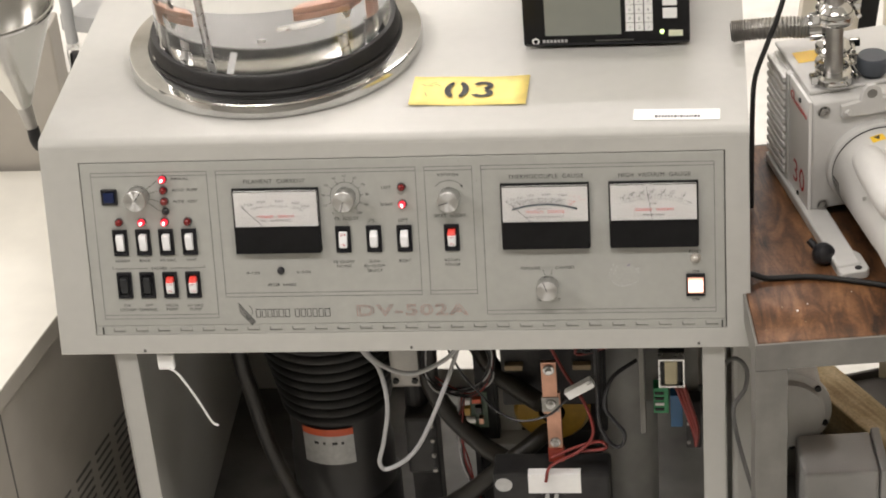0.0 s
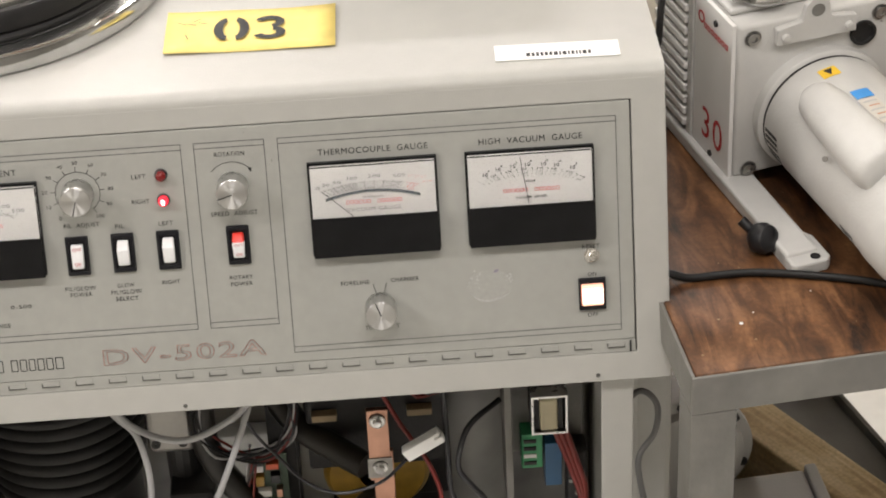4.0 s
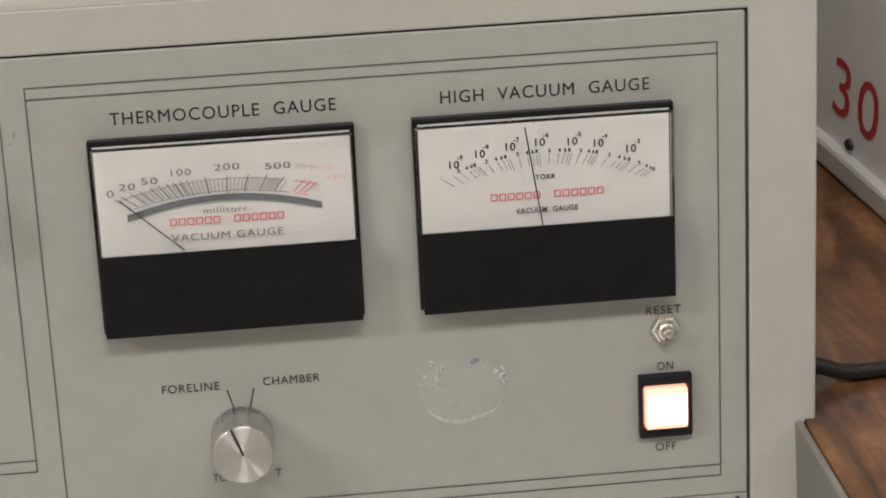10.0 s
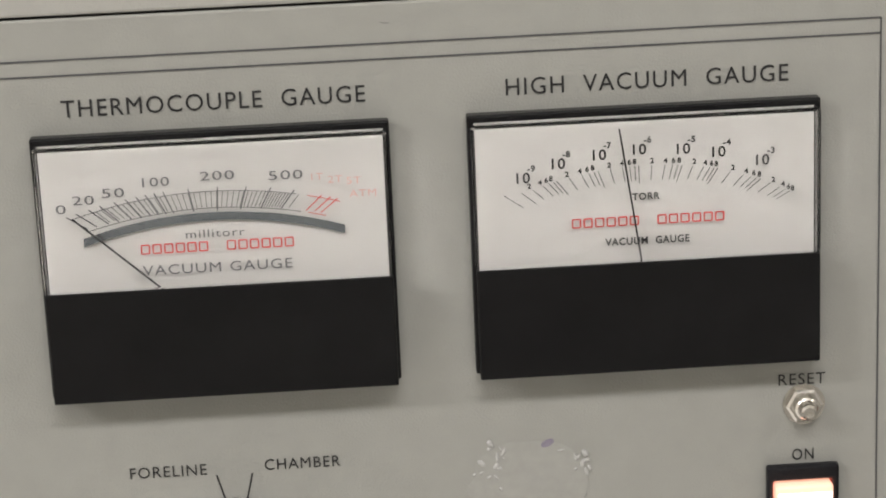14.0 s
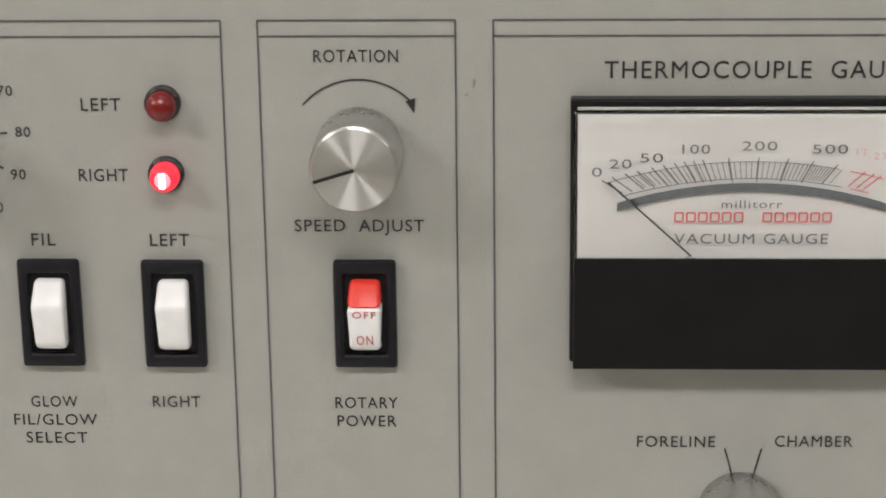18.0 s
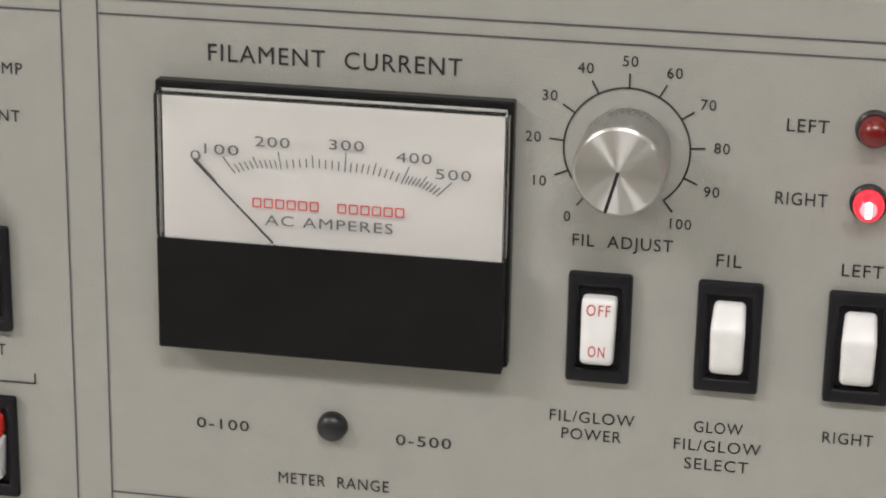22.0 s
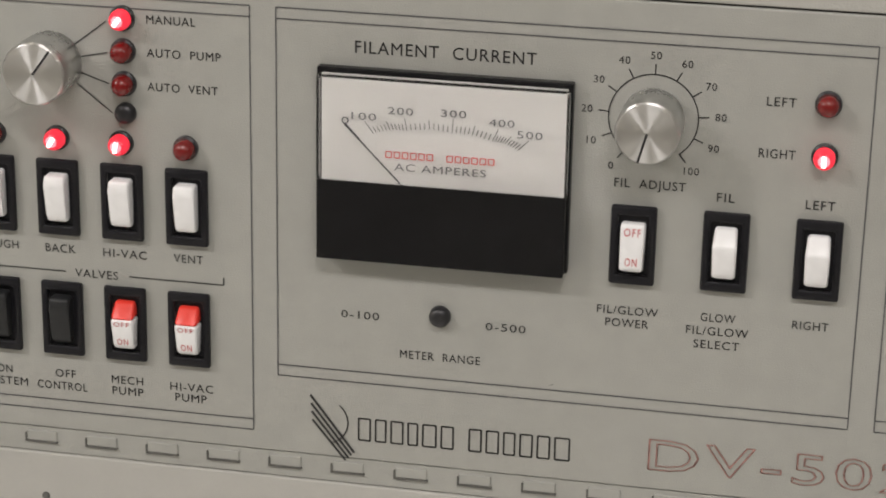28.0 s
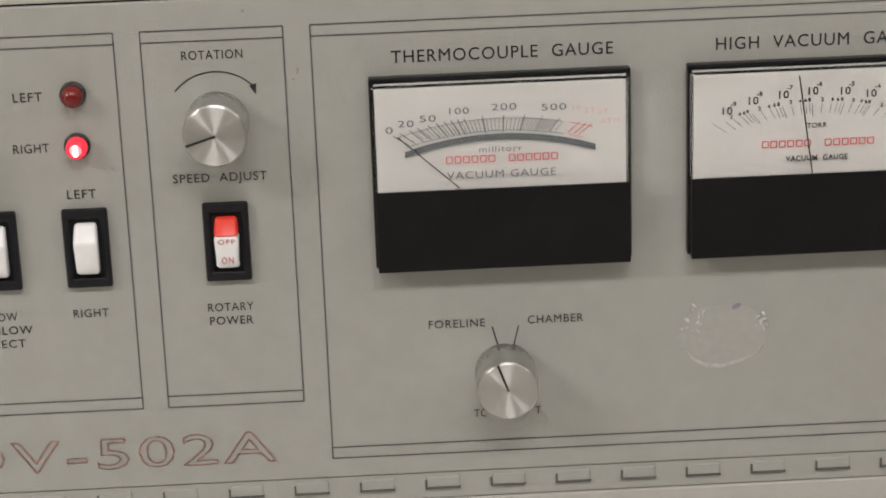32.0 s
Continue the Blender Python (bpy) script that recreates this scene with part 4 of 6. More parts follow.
part("power_lamp", lathe([(0.0030, 0), (0.0026, 0.0012), (0, 0.0016)], 16, FACE), material("green_lamp", (0.6, 0.9, 0.3), 0.3, emit=2.5, emit_colour=(0.75, 1.0, 0.35)), mon, "lit yellow-green lamp", at=pose(0.1745, 0, 0.0225))
part("maker_mark", lathe([(0.0048, 0), (0.0048, 0.0006), (0.0030, 0.0006), (0.0030, 0.0002)], 20, FACE), PAPER, mon, "round white maker's mark", at=pose(0.0135, 0, 0.0125))
bm = bmesh.new()
for k in range(7):
    bm = box(0.0225 + 0.0047 * k, 0.0258 + 0.0047 * k, -0.0006, 0.0002, 0.0105, 0.0145, bm=bm)
part("maker_name_blocks", bm, LABEL_GREY, mon, "plain pale blocks of a printed name")
bm = bmesh.new()
for k in range(14):
    bm = box(0.090 + 0.0035 * k, 0.0925 + 0.0035 * k, -0.0006, 0.0002, 0.0112, 0.0130, bm=bm)
part("model_name_blocks", bm, GAP, mon, "row of small plain grey blocks")
for x in (0.02, 0.188):
    part("foot", box(x - 0.008, x + 0.008, 0.012, 0.03, 0, 0.0125, 0.001), RUBBER, mon)
    part("foot", box(x - 0.008, x + 0.008, 0.26, 0.28, 0, 0.0125, 0.001), RUBBER, mon)

# bell jar on its base plate
CHROME = material("polished_steel", (0.58, 0.58, 0.57), 0.10, 1.0, vary=0.05, scale=60, stain=0.06, stain_scale=12)
COPPER = material("copper_bar", (0.52, 0.30, 0.215), 0.40, 1.0, vary=0.12, scale=60, stain=0.15, stain_scale=20)
GLASS = clear_plastic()
GLASS.name = "jar_glass"
GLASS.node_tree.nodes["Principled BSDF"].inputs["IOR"].default_value = 1.45
jar = thing("bell_jar", "glass bell jar with black rubber gasket on steel base plate", "bell jar", pose(-0.1695, 0.2460, TOP) @ Matrix.Scale(0.968, 4))
N = 96
part("base_plate", lathe([(0, 0), (0.180, 0), (0.183, 0.002), (0.183, 0.015), (0.1815, 0.0175), (0.178, 0.018), (0, 0.018)], N), CHROME, jar, "thick polished steel base plate", smooth=True)
part("gasket", lathe([(0.146, 0.0182), (0.1525, 0.0182), (0.1530, 0.0235), (0.1560, 0.0245), (0.1560, 0.0265), (0.1530, 0.0385), (0.1515, 0.0405), (0.1460, 0.0405)], N), RUBBER, jar, "black rubber L-section gasket", smooth=True)
part("gasket_lip", lathe([(0.1531, 0.0182), (0.1580, 0.0182), (0.1585, 0.0205), (0.1570, 0.0228), (0.1531, 0.0230)], N), RUBBER, jar, "glossy lower lip of the gasket", smooth=True)
glass = part("jar_wall", lathe([(0.1440, 0.0185), (0.1455, 0.0185), (0.1455, 0.26), (0.1420, 0.300), (0.1250, 0.335), (0.0900, 0.362), (0.0450, 0.375), (0, 0.378), (0, 0.3745), (0.045, 0.3715), (0.088, 0.3585), (0.1235, 0.332), (0.1405, 0.299), (0.1440, 0.26), (0.1440, 0.0185)], N), GLASS, jar, "clear glass jar wall", smooth=True)
glass.visible_shadow = False
part("shutter_disc", lathe([(0, 0.088), (0.1050, 0.088), (0.1060, 0.0895), (0.1050, 0.091), (0, 0.091)], 64), material("dull_aluminium", (0.095, 0.093, 0.087), 0.55, 0.0, vary=0.08, scale=90, stain=0.15, stain_scale=20), jar, "dull aluminium shield disc", at=pose(0.012, 0.030, -0.032), smooth=True)
part("disc_boss", lathe([(0, 0), (0.0120, 0), (0.0110, 0.003), (0, 0.004)], 24), STEEL, jar, at=pose(0.008, 0.020, 0.0592), smooth=True)
part("disc_screw", lathe([(0, 0), (0.0032, 0), (0.0032, 0.004), (0, 0.005)], 12), STEEL, jar, at=pose(-0.002, -0.045, 0.0592))
for x, y in ((-0.075, -0.06), (0.075, -0.05), (0.0, 0.11)):
    part("support_post", rod((x, y, 0.018), (x * 0.9, y * 0.9, 0.057), 0.005), STEEL, jar)
part("feedthrough", lathe([(0, 0.018), (0.030, 0.018), (0.030, 0.028), (0.022, 0.036), (0.018, 0.05), (0.016, 0.075), (0, 0.075)], 32), CHROME, jar, "polished current feedthrough", at=pose(-0.112, -0.058, 0), smooth=True)
part("feedthrough", lathe([(0, 0.018), (0.030, 0.018), (0.030, 0.028), (0.022, 0.036), (0.018, 0.05), (0.016, 0.066), (0, 0.066)], 32), CHROME, jar, "polished current feedthrough", at=pose(0.112, -0.035, 0), smooth=True)
for x, y, w, t in ((-0.112, -0.058, 0.054, 0.0), (0.100, -0.035, 0.075, 0.010)):
    s = 1 if x < 0 else -1
    part("electrode_post", box(x - 0.009 * 1 - (0 if x < 0 else -0.012), x + 0.009 + (0 if x < 0 else 0.012), y - 0.007, y + 0.007, 0.05, 0.092, 0.001), COPPER, jar, "copper electrode post")
    part("electrode_bar", box(min(x - 0.014 * s, x + w * s), max(x - 0.014 * s, x + w * s), y - 0.012, y + 0.012, 0.092, 0.100, 0.001), COPPER, jar, "copper electrode clamp bar")
    part("electrode_bar", box(min(x + 0.018 * s, x + w * s), max(x + 0.018 * s, x + w * s), y - 0.012, y + 0.012, 0.083, 0.0915, 0.001), COPPER, jar, "copper electrode clamp bar")
    for dx in (0.0, 0.030):
        part("clamp_bolt", lathe([(0, 0.1), (0.0058, 0.1), (0.0058, 0.106), (0.003, 0.106), (0.003, 0.112), (0, 0.112)], 6), CHROME, jar, at=pose(x + dx * s, y, 0))
        part("clamp_nut", lathe([(0, 0.072), (0.003, 0.072), (0.003, 0.077), (0.0055, 0.077), (0.0055, 0.083), (0, 0.083)], 6), STEEL, jar, at=pose(x + dx * s, y, 0)) if dx else None
part("glass_rod", rod((-0.048, -0.098, 0.018), (-0.062, -0.090, 0.25), 0.0048), STEEL, jar, "slim steel shutter rod", smooth=True)
part("strip", box(-0.040, -0.033, -0.100, -0.0985, 0.018, 0.052), LABEL_GREY, jar, "pale strip", at=pose(0, 0, 0, 0, 14, 0))

# ---------- machinery in the open base ----------
placed = set(scene.objects)
DARK = material("cast_iron_black", (0.022, 0.0215, 0.021), 0.5, vary=0.2, scale=50, bump=0.3, bump_scale=250, stain=0.3, stain_scale=12, spec=0.3)
DARKER = material("pump_barrel_black", (0.040, 0.039, 0.038), 0.42, vary=0.1, scale=40, stain=0.15, stain_scale=8)
ORANGE = material("orange_label", (0.55, 0.09, 0.03), 0.5)
dp = thing("diffusion_pump", "black finned diffusion pump with orange and grey label", "vacuum pump", pose(-0.1660, 0.2150, 0.09))
prof = [(0, 0), (0.074, 0), (0.074, 0.21), (0.071, 0.215), (0.071, 0.30)]
part("barrel", lathe(prof + [(0, 0.30)], 48), DARKER, dp, "black pump barrel", smooth=True)
for k in range(12):
    z = 0.297 + 0.0180 * k
    r = 0.079 + 0.037 * (k / 11) ** 1.1
    part("fin", lathe([(r - 0.006, z), (r, z + 0.003), (r + 0.001, z + 0.007), (r - 0.001, z + 0.012), (r - 0.007, z + 0.0155), (0, z + 0.0155), (0, z)], 48), DARK, dp, smooth=True)
part("core", lathe([(0, 0.28), (0.066, 0.28), (0.094, 0.52), (0, 0.52)], 48), DARK, dp)
part("heater_can", lathe([(0, -0.0), (0.079, 0.0), (0.0795, 0.135), (0.078, 0.148), (0.074, 0.152), (0, 0.152)], 48), DARK, dp, smooth=True)


def wrapped(name, r, a0, a1, z0, z1, mat, parent, label):
    own = bmesh.new()
    cols = [[own.verts.new((r * math.sin(radians(a)), -r * math.cos(radians(a)), z)) for z in (z0, z1)] for a in [a0 + (a1 - a0) * k / 10 for k in range(11)]]
    for p, q in zip(cols, cols[1:]):
        own.faces.new((p[0], q[0], q[1], p[1]))
    return part(name, own, mat, parent, label)


wrapped("label", 0.0748, -34, 24, 0.228, 0.281, LABEL_GREY, dp, "grey printed label")
wrapped("label_band", 0.0749, -34, 24, 0.279, 0.291, ORANGE, dp, "orange band on the label")
bm = bmesh.new()
for k, (a, w) in enumerate(((-20, 5), (-10, 3), (0, 6), (10, 3))):
    own = wrapped("t", 0.0751, a, a + w, 0.2640, 0.2690, INK, None, "")
    bm.from_mesh(own.data)
    bpy.data.objects.remove(own)
part("label_print", bm, INK, dp)
wrapped("rating_plate", 0.0800, 20, 50, 0.075, 0.105, LABEL_GREY, dp, "small metal rating plate")

tr = thing("power_transformer", "large transformer with yellow wound coil and dark core", "transformer", pose(0.1500, 0.1500, 0.065))
part("core", box(-0.070, 0.070, 0.0, 0.09, 0.300, 0.555, 0.004), DARK, tr, "dark laminated core")
part("core_front", box(-0.066, 0.066, -0.056, -0.0005, 0.395, 0.552, 0.003), DARK, tr, "dark laminated front of the core")
part("core_foot", box(-0.060, 0.060, 0.01, 0.08, 0.025, 0.300, 0.004), DARK, tr)
COIL = material("amber_varnish", (0.36, 0.215, 0.03), 0.4, vary=0.15, scale=70, stain=0.2, stain_scale=20)
part("coil", lathe([(0.018, -0.030), (0.046, -0.030), (0.052, -0.022), (0.052, 0.022), (0.046, 0.030), (0.018, 0.030)], 40), COIL, tr, "amber varnished coil", at=pose(-0.002, -0.02, 0.378, 90, 0, 0), smooth=True)
for x in (-0.048, 0.042):
    part("terminal_block", box(x - 0.012, x + 0.012, -0.066, -0.0565, 0.462, 0.470, 0.001), material("tan_phenolic", (0.26, 0.19, 0.10), 0.55, vary=0.15, scale=60), tr)
DULL_ZINC = material("dull_zinc_plate", (0.33, 0.32, 0.30), 0.45, 0.8, vary=0.15, scale=90, stain=0.25, stain_scale=25)
bar = thing("copper_bus_bar", "flat copper bus bar with bolted steel lugs", "bus bar", pose(0.1520, 0.0420, -0.0160))
part("upper_bar", box(-0.0100, 0.0100, 0, 0.005, 0.505, 0.590, 0.0008), COPPER, bar)
part("lower_bar", box(-0.0095, 0.0095, 0.006, 0.011, 0.395, 0.535, 0.0008), COPPER, bar, at=pose(0.003, 0, 0))
part("red_sleeve", box(-0.0105, 0.0115, 0.004, 0.014, 0.340, 0.442, 0.002), material("red_heatshrink", (0.22, 0.03, 0.015), 0.4), bar, "dark red insulating sleeve", at=pose(0.003, 0, 0))
for z in (0.578, 0.522, 0.452):
    low = z < 0.46
    bolt = part("bolt", lathe([(0, 0.0058), (0.0030, 0.0060), (0.0046, 0.0054), (0.0046, 0.0012), (0.0070, 0.0012), (0.0070, 0)], 6, FACE), STEEL, bar, at=pose(0.003 if low else 0, 0.006 if low else -0.001, z, 0, 15, 0))
    part("washer", lathe([(0.0046, 0.0011), (0.0078, 0.0011), (0.0078, 0)], 16, FACE), DULL_ZINC, bolt)
part("lug", box(-0.0115, 0.0115, -0.001, 0.0, 0.509, 0.533, 0.0003), DULL_ZINC, bar)
part("mount_post", box(-0.008, 0.010, 0.012, 0.035, 0.106, 0.42, 0.001), DARK, bar)


def cable(name, label, points, r, mat, n=10):
    return tagged(part(name, tube(points, r, n, 6), mat, smooth=True), label, "cable")


GREY_WIRE = material("grey_cable_jacket", (0.36, 0.36, 0.36), 0.45, vary=0.04, scale=80)
RED_WIRE = material("red_wire", (0.17, 0.018, 0.013), 0.45)
HOSE = material("oily_black_hose", (0.020, 0.018, 0.014), 0.42, vary=0.3, scale=18, stain=0.4, stain_scale=14, spec=0.4)
cable("hose", "thick black rubber hose inside the base", [(0.005, 0.11, 0.70), (-0.014, 0.10, 0.54), (-0.002, 0.095, 0.470), (0.050, 0.09, 0.398), (0.105, 0.095, 0.345), (0.14, 0.13, 0.24), (0.15, 0.2, 0.14)], 0.0130, HOSE, 12)
cable("hose", "thick black rubber hose inside the base", [(0.165, 0.12, 0.425), (0.128, 0.09, 0.405), (0.085, 0.08, 0.372), (0.02, 0.08, 0.312), (-0.035, 0.10, 0.262), (-0.09, 0.11, 0.20)], 0.0125, HOSE, 12)
cable("hose", "oily black hose hanging beside the pump", [(-0.276, 0.11, 0.70), (-0.268, 0.10, 0.545), (-0.258, 0.10, 0.478), (-0.245, 0.10, 0.395), (-0.220, 0.10, 0.305), (-0.188, 0.10, 0.250), (-0.14, 0.10, 0.16)], 0.0110, HOSE, 12)
cable("hose", "short black hose from pump to transformer", [(0.035, 0.14, 0.56), (0.074, 0.105, 0.512), (0.110, 0.08, 0.498), (0.138, 0.058, 0.494)], 0.0130, HOSE, 12)
cable("control_cable", "loose grey control cable looped under the panel", [(-0.083, 0.0, 0.69), (-0.082, 0.0, 0.634), (-0.062, 0.0, 0.600), (-0.056, 0.0, 0.541), (-0.066, 0.0, 0.480), (-0.0746, 0.0, 0.445), (-0.062, 0.0, 0.434), (-0.022, 0.0, 0.470), (0.021, 0.0, 0.570), (0.045, 0.02, 0.640), (0.05, 0.03, 0.70)], 0.0030, GREY_WIRE)
cable("control_cable", "grey control cable sagging below the front lip", [(-0.092, 0.01, 0.69), (-0.080, 0.0, 0.636), (-0.055, 0.0, 0.604), (-0.020, 0.0, 0.592), (0.016, 0.0, 0.608), (0.039, 0.0, 0.632), (0.06, 0.01, 0.69)], 0.0030, GREY_WIRE)
cable("power_cable", "black power cable in a hanging loop", [(0.266, 0.05, 0.570), (0.238, 0.03, 0.562), (0.227, 0.02, 0.545), (0.224, 0.02, 0.517), (0.235, 0.02, 0.496), (0.248, 0.02, 0.475), (0.246, 0.02, 0.457), (0.237, 0.02, 0.451), (0.226, 0.02, 0.463), (0.216, 0.02, 0.492), (0.215, 0.025, 0.535), (0.213, 0.04, 0.62)], 0.0027, PLASTIC)
cable("red_wire", "red wire trailing down to the black box", [(0.146, 0.05, 0.62), (0.170, 0.045, 0.56), (0.197, 0.035, 0.512), (0.207, 0.03, 0.468), (0.190, 0.025, 0.442), (0.150, 0.02, 0.420), (0.142, 0.016, 0.396)], 0.0022, RED_WIRE)
cable("red_wire", "red wire looped near the bus bar", [(0.150, 0.03, 0.425), (0.185, 0.03, 0.443), (0.215, 0.03, 0.452), (0.222, 0.03, 0.440), (0.190, 0.03, 0.436)], 0.0022, RED_WIRE)
cable("thin_wire", "thin dark wire across the base", [(0.02, 0.03, 0.620), (0.040, 0.03, 0.568), (0.060, 0.03, 0.536), (0.082, 0.03, 0.505), (0.112, 0.03, 0.488), (0.150, 0.03, 0.497), (0.176, 0.02, 0.532)], 0.0016, PLASTIC, 6)
wob = random.Random(11)


def loose(points, spread=0.006):
    return [(x + wob.uniform(-spread, spread), y + wob.uniform(-spread, spread), z + wob.uniform(-spread, spread)) for x, y, z in points]


for k in range(12):
    cable("bundle_wire", "thin wire of a coiled bundle", loose([(0.040, 0.095, 0.600), (0.070, 0.09, 0.565), (0.068, 0.085, 0.520), (0.040, 0.085, 0.492), (0.000, 0.085, 0.500), (-0.018, 0.09, 0.540), (0.000, 0.095, 0.590), (0.030, 0.10, 0.640)]), 0.0012, (PLASTIC, RED_WIRE, GREY_WIRE, PLASTIC, PLASTIC, RED_WIRE, PLASTIC, RUBBER, GREY_WIRE, PLASTIC, RUBBER, PLASTIC)[k], 6)
for k in range(7):
    cable("bundle_wire", "thin wire hanging below the bundle", loose([(0.030, 0.09, 0.490), (0.022, 0.09, 0.43), (0.025, 0.09, 0.37), (0.035, 0.09, 0.315), (0.05, 0.095, 0.27)], 0.007), 0.0012, (RED_WIRE, GREY_WIRE, RED_WIRE, PLASTIC, RED_WIRE, GREY_WIRE, PLASTIC)[k], 6)
for k in range(5):
    cable("bundle_wire", "dark wire strung behind the front lip", loose([(-0.02, 0.07, 0.655), (0.05, 0.07, 0.625), (0.11, 0.07, 0.635), (0.17, 0.07, 0.620), (0.24, 0.08, 0.640)], 0.010), 0.0020, PLASTIC, 6)
con = thing("wire_connector", "white plastic plug connector on two thin wires", "connector", pose(0.1925, 0.018, 0.547, 0, -32, 0))
part("shell", box(-0.020, 0.020, 0, 0.010, -0.0065, 0.0065, 0.0008), PAPER, con)
part("tab", box(0.014, 0.022, -0.003, 0.004, -0.003, 0.003, 0.0005), PAPER, con)
bb = thing("black_component_box", "black box with paper label and two terminals", "component box", pose(0.0710, 0.0200, 0.09) @ Matrix.Diagonal((1, 1, 0.975, 1)))
part("case", box(0, 0.1560, 0, 0.045, 0, 0.3220, 0.004), DARK, bb)
part("paper_label", box(0.047, 0.117, -0.0006, 0.0001, 0.290, 0.3225, 0), PAPER, bb, "white paper label")
part("paper_label", box(0.047, 0.117, 0.0, 0.012, 0.3223, 0.3228, 0), PAPER, bb)
part("maker_mark", lathe([(0.0115, 0), (0.0115, 0.0007), (0.0085, 0.0007), (0.0085, 0.0003), (0, 0.0003)], 28, FACE), LABEL_GREY, bb, "round silver badge", at=pose(0.014, 0, 0.305))
for x in (0.072, 0.084):
    part("terminal", lathe([(0, 0), (0.004, 0), (0.004, 0.012), (0.0025, 0.012), (0.0025, 0.02), (0, 0.02)], 8, FACE), CHROME, bb, at=pose(x, 0, 0.286))
el = thing("terminal_bracket", "grey bracket with small transformer, relays and wiring", "electrical bracket", pose(0.2700, 0.0700, -0.004))
part("bracket", box(-0.001, 0.006, -0.03, 0.01, 0.46, 0.68, 0.001), TABLE_STEEL, el)
part("back_plate", box(0.006, 0.075, 0.012, 0.014, 0.48, 0.69), TABLE_STEEL, el)
bm = ring((0.024, 0.058, 0.536, 0.582), (0.0265, 0.0555, 0.539, 0.579), -0.030, -0.016, 0.0006)
part("transformer_frame", bm, STEEL, el, "bright steel transformer frame")
part("lamination_stack", box(0.0245, 0.0575, -0.0158, 0.010, 0.5365, 0.5815, 0.0008), DARK, el, "dark steel laminations")
for x in (0.0285, 0.0505):
    part("core_leg", box(x - 0.0018, x + 0.0032, -0.026, -0.016, 0.5392, 0.5788, 0.0006), DARK, el)
part("transformer_core", box(0.0320, 0.0485, -0.029, -0.0162, 0.5400, 0.5770, 0.002), material("paper_winding", (0.50, 0.45, 0.30), 0.6), el, "paper wrapped winding")
part("green_terminal", box(0.016, 0.036, -0.006, 0.012, 0.474, 0.516, 0.001), material("green_block", (0.04, 0.30, 0.12), 0.45), el, "green terminal block")
for k in range(4):
    part("terminal_slot", box(0.018, 0.030, -0.0072, -0.0055, 0.479 + 0.009 * k, 0.483 + 0.009 * k), PAPER if k == 1 else DARK, el)
part("blue_relay", box(0.038, 0.054, -0.008, 0.012, 0.452, 0.505, 0.001), material("blue_block", (0.02, 0.10, 0.22), 0.4), el, "blue relay block")
for k in range(4):
    part("terminal_screw", lathe([(0, 0), (0.0026, 0), (0.0022, 0.003), (0, 0.0034)], 8, FACE), DULL_ZINC, el, at=pose(0.0615 + 0.006 * (k % 2), -0.014, 0.432 + 0.016 * k))
part("terminal_strip", box(0.058, 0.078, -0.014, 0.010, 0.420, 0.500, 0.003), DARK, el)
for k in range(3):
    cable("red_wire", "red wire on the terminal bracket", [(0.316 + 0.005 * k, 0.045, 0.532), (0.327 + 0.004 * k, 0.040, 0.500), (0.337 + 0.003 * k, 0.038, 0.465), (0.341, 0.045, 0.44 - 0.004 * k)], 0.0030, RED_WIRE)
for k in range(6):
    cable("bundle_wire", "dark wire gathered below the panel box", [(0.185 + 0.006 * k, 0.08, 0.66), (0.200 + 0.005 * k, 0.06, 0.610), (0.190 + 0.010 * k, 0.05, 0.580 + 0.003 * k), (0.265, 0.07, 0.590 + 0.004 * k)], 0.0020, PLASTIC if k % 3 else RED_WIRE, 6)
vb = thing("valve_block", "cast valve block with grey actuator and bracket", "valve", pose(-0.0250, 0.1500, 0))
part("block", box(-0.045, 0.00, -0.03, 0.03, 0.47, 0.56, 0.006), material("cast_aluminium", (0.30, 0.29, 0.27), 0.4, 0.6, vary=0.1, scale=50, bump=0.3), vb)
for x, z in ((-0.038, 0.548), (-0.012, 0.548), (-0.038, 0.484), (-0.012, 0.484)):
    part("block_bolt", lathe([(0, 0), (0.0045, 0), (0.0045, 0.003), (0.002, 0.003), (0, 0.0015)], 8, FACE), DARK, vb, at=pose(x, -0.03, z))
part("actuator", box(-0.030, 0.014, -0.05, 0.0, 0.335, 0.435, 0.006), DARK, vb)
part("stem", rod((-0.015, -0.01, 0.42), (-0.015, -0.01, 0.49), 0.017), DARK, vb)
for k in range(4):
    part("bolt", lathe([(0, 0), (0.0032, 0), (0.0032, 0.004), (0, 0.005)], 6, FACE), DULL_ZINC, vb, at=pose(0.008, -0.05, 0.345 + 0.026 * k))
part("mount_post", box(-0.03, 0.01, -0.02, 0.02, 0.09, 0.335, 0.002), DARK, vb)
gb = thing("grey_bracket", "grey folded sheet steel bracket inside the base", "bracket", pose(0.0860, 0.1300, 0))
part("upright", box(-0.015, 0.017, 0, 0.004, 0.09, 0.485, 0.001), CABINET, gb)
part("tray", box(-0.025, 0.030, -0.03, 0.0, 0.383, 0.388, 0.001), CABINET, gb)
part("tray_front", box(-0.025, 0.030, -0.032, -0.030, 0.358, 0.388, 0.001), CABINET, gb)
lp = thing("foreline_trap", "pale grey rounded foreline trap behind the wiring", "vacuum trap", pose(0.240, 0.205, 0.09))
part("body", lathe([(0, 0), (0.046, 0), (0.048, 0.32), (0.048, 0.372), (0.044, 0.405), (0.034, 0.428), (0.018, 0.441), (0, 0.445)], 36), material("pale_grey_paint", (0.34, 0.34, 0.325), 0.45, vary=0.08, scale=30, stain=0.2, stain_scale=10), lp, smooth=True)
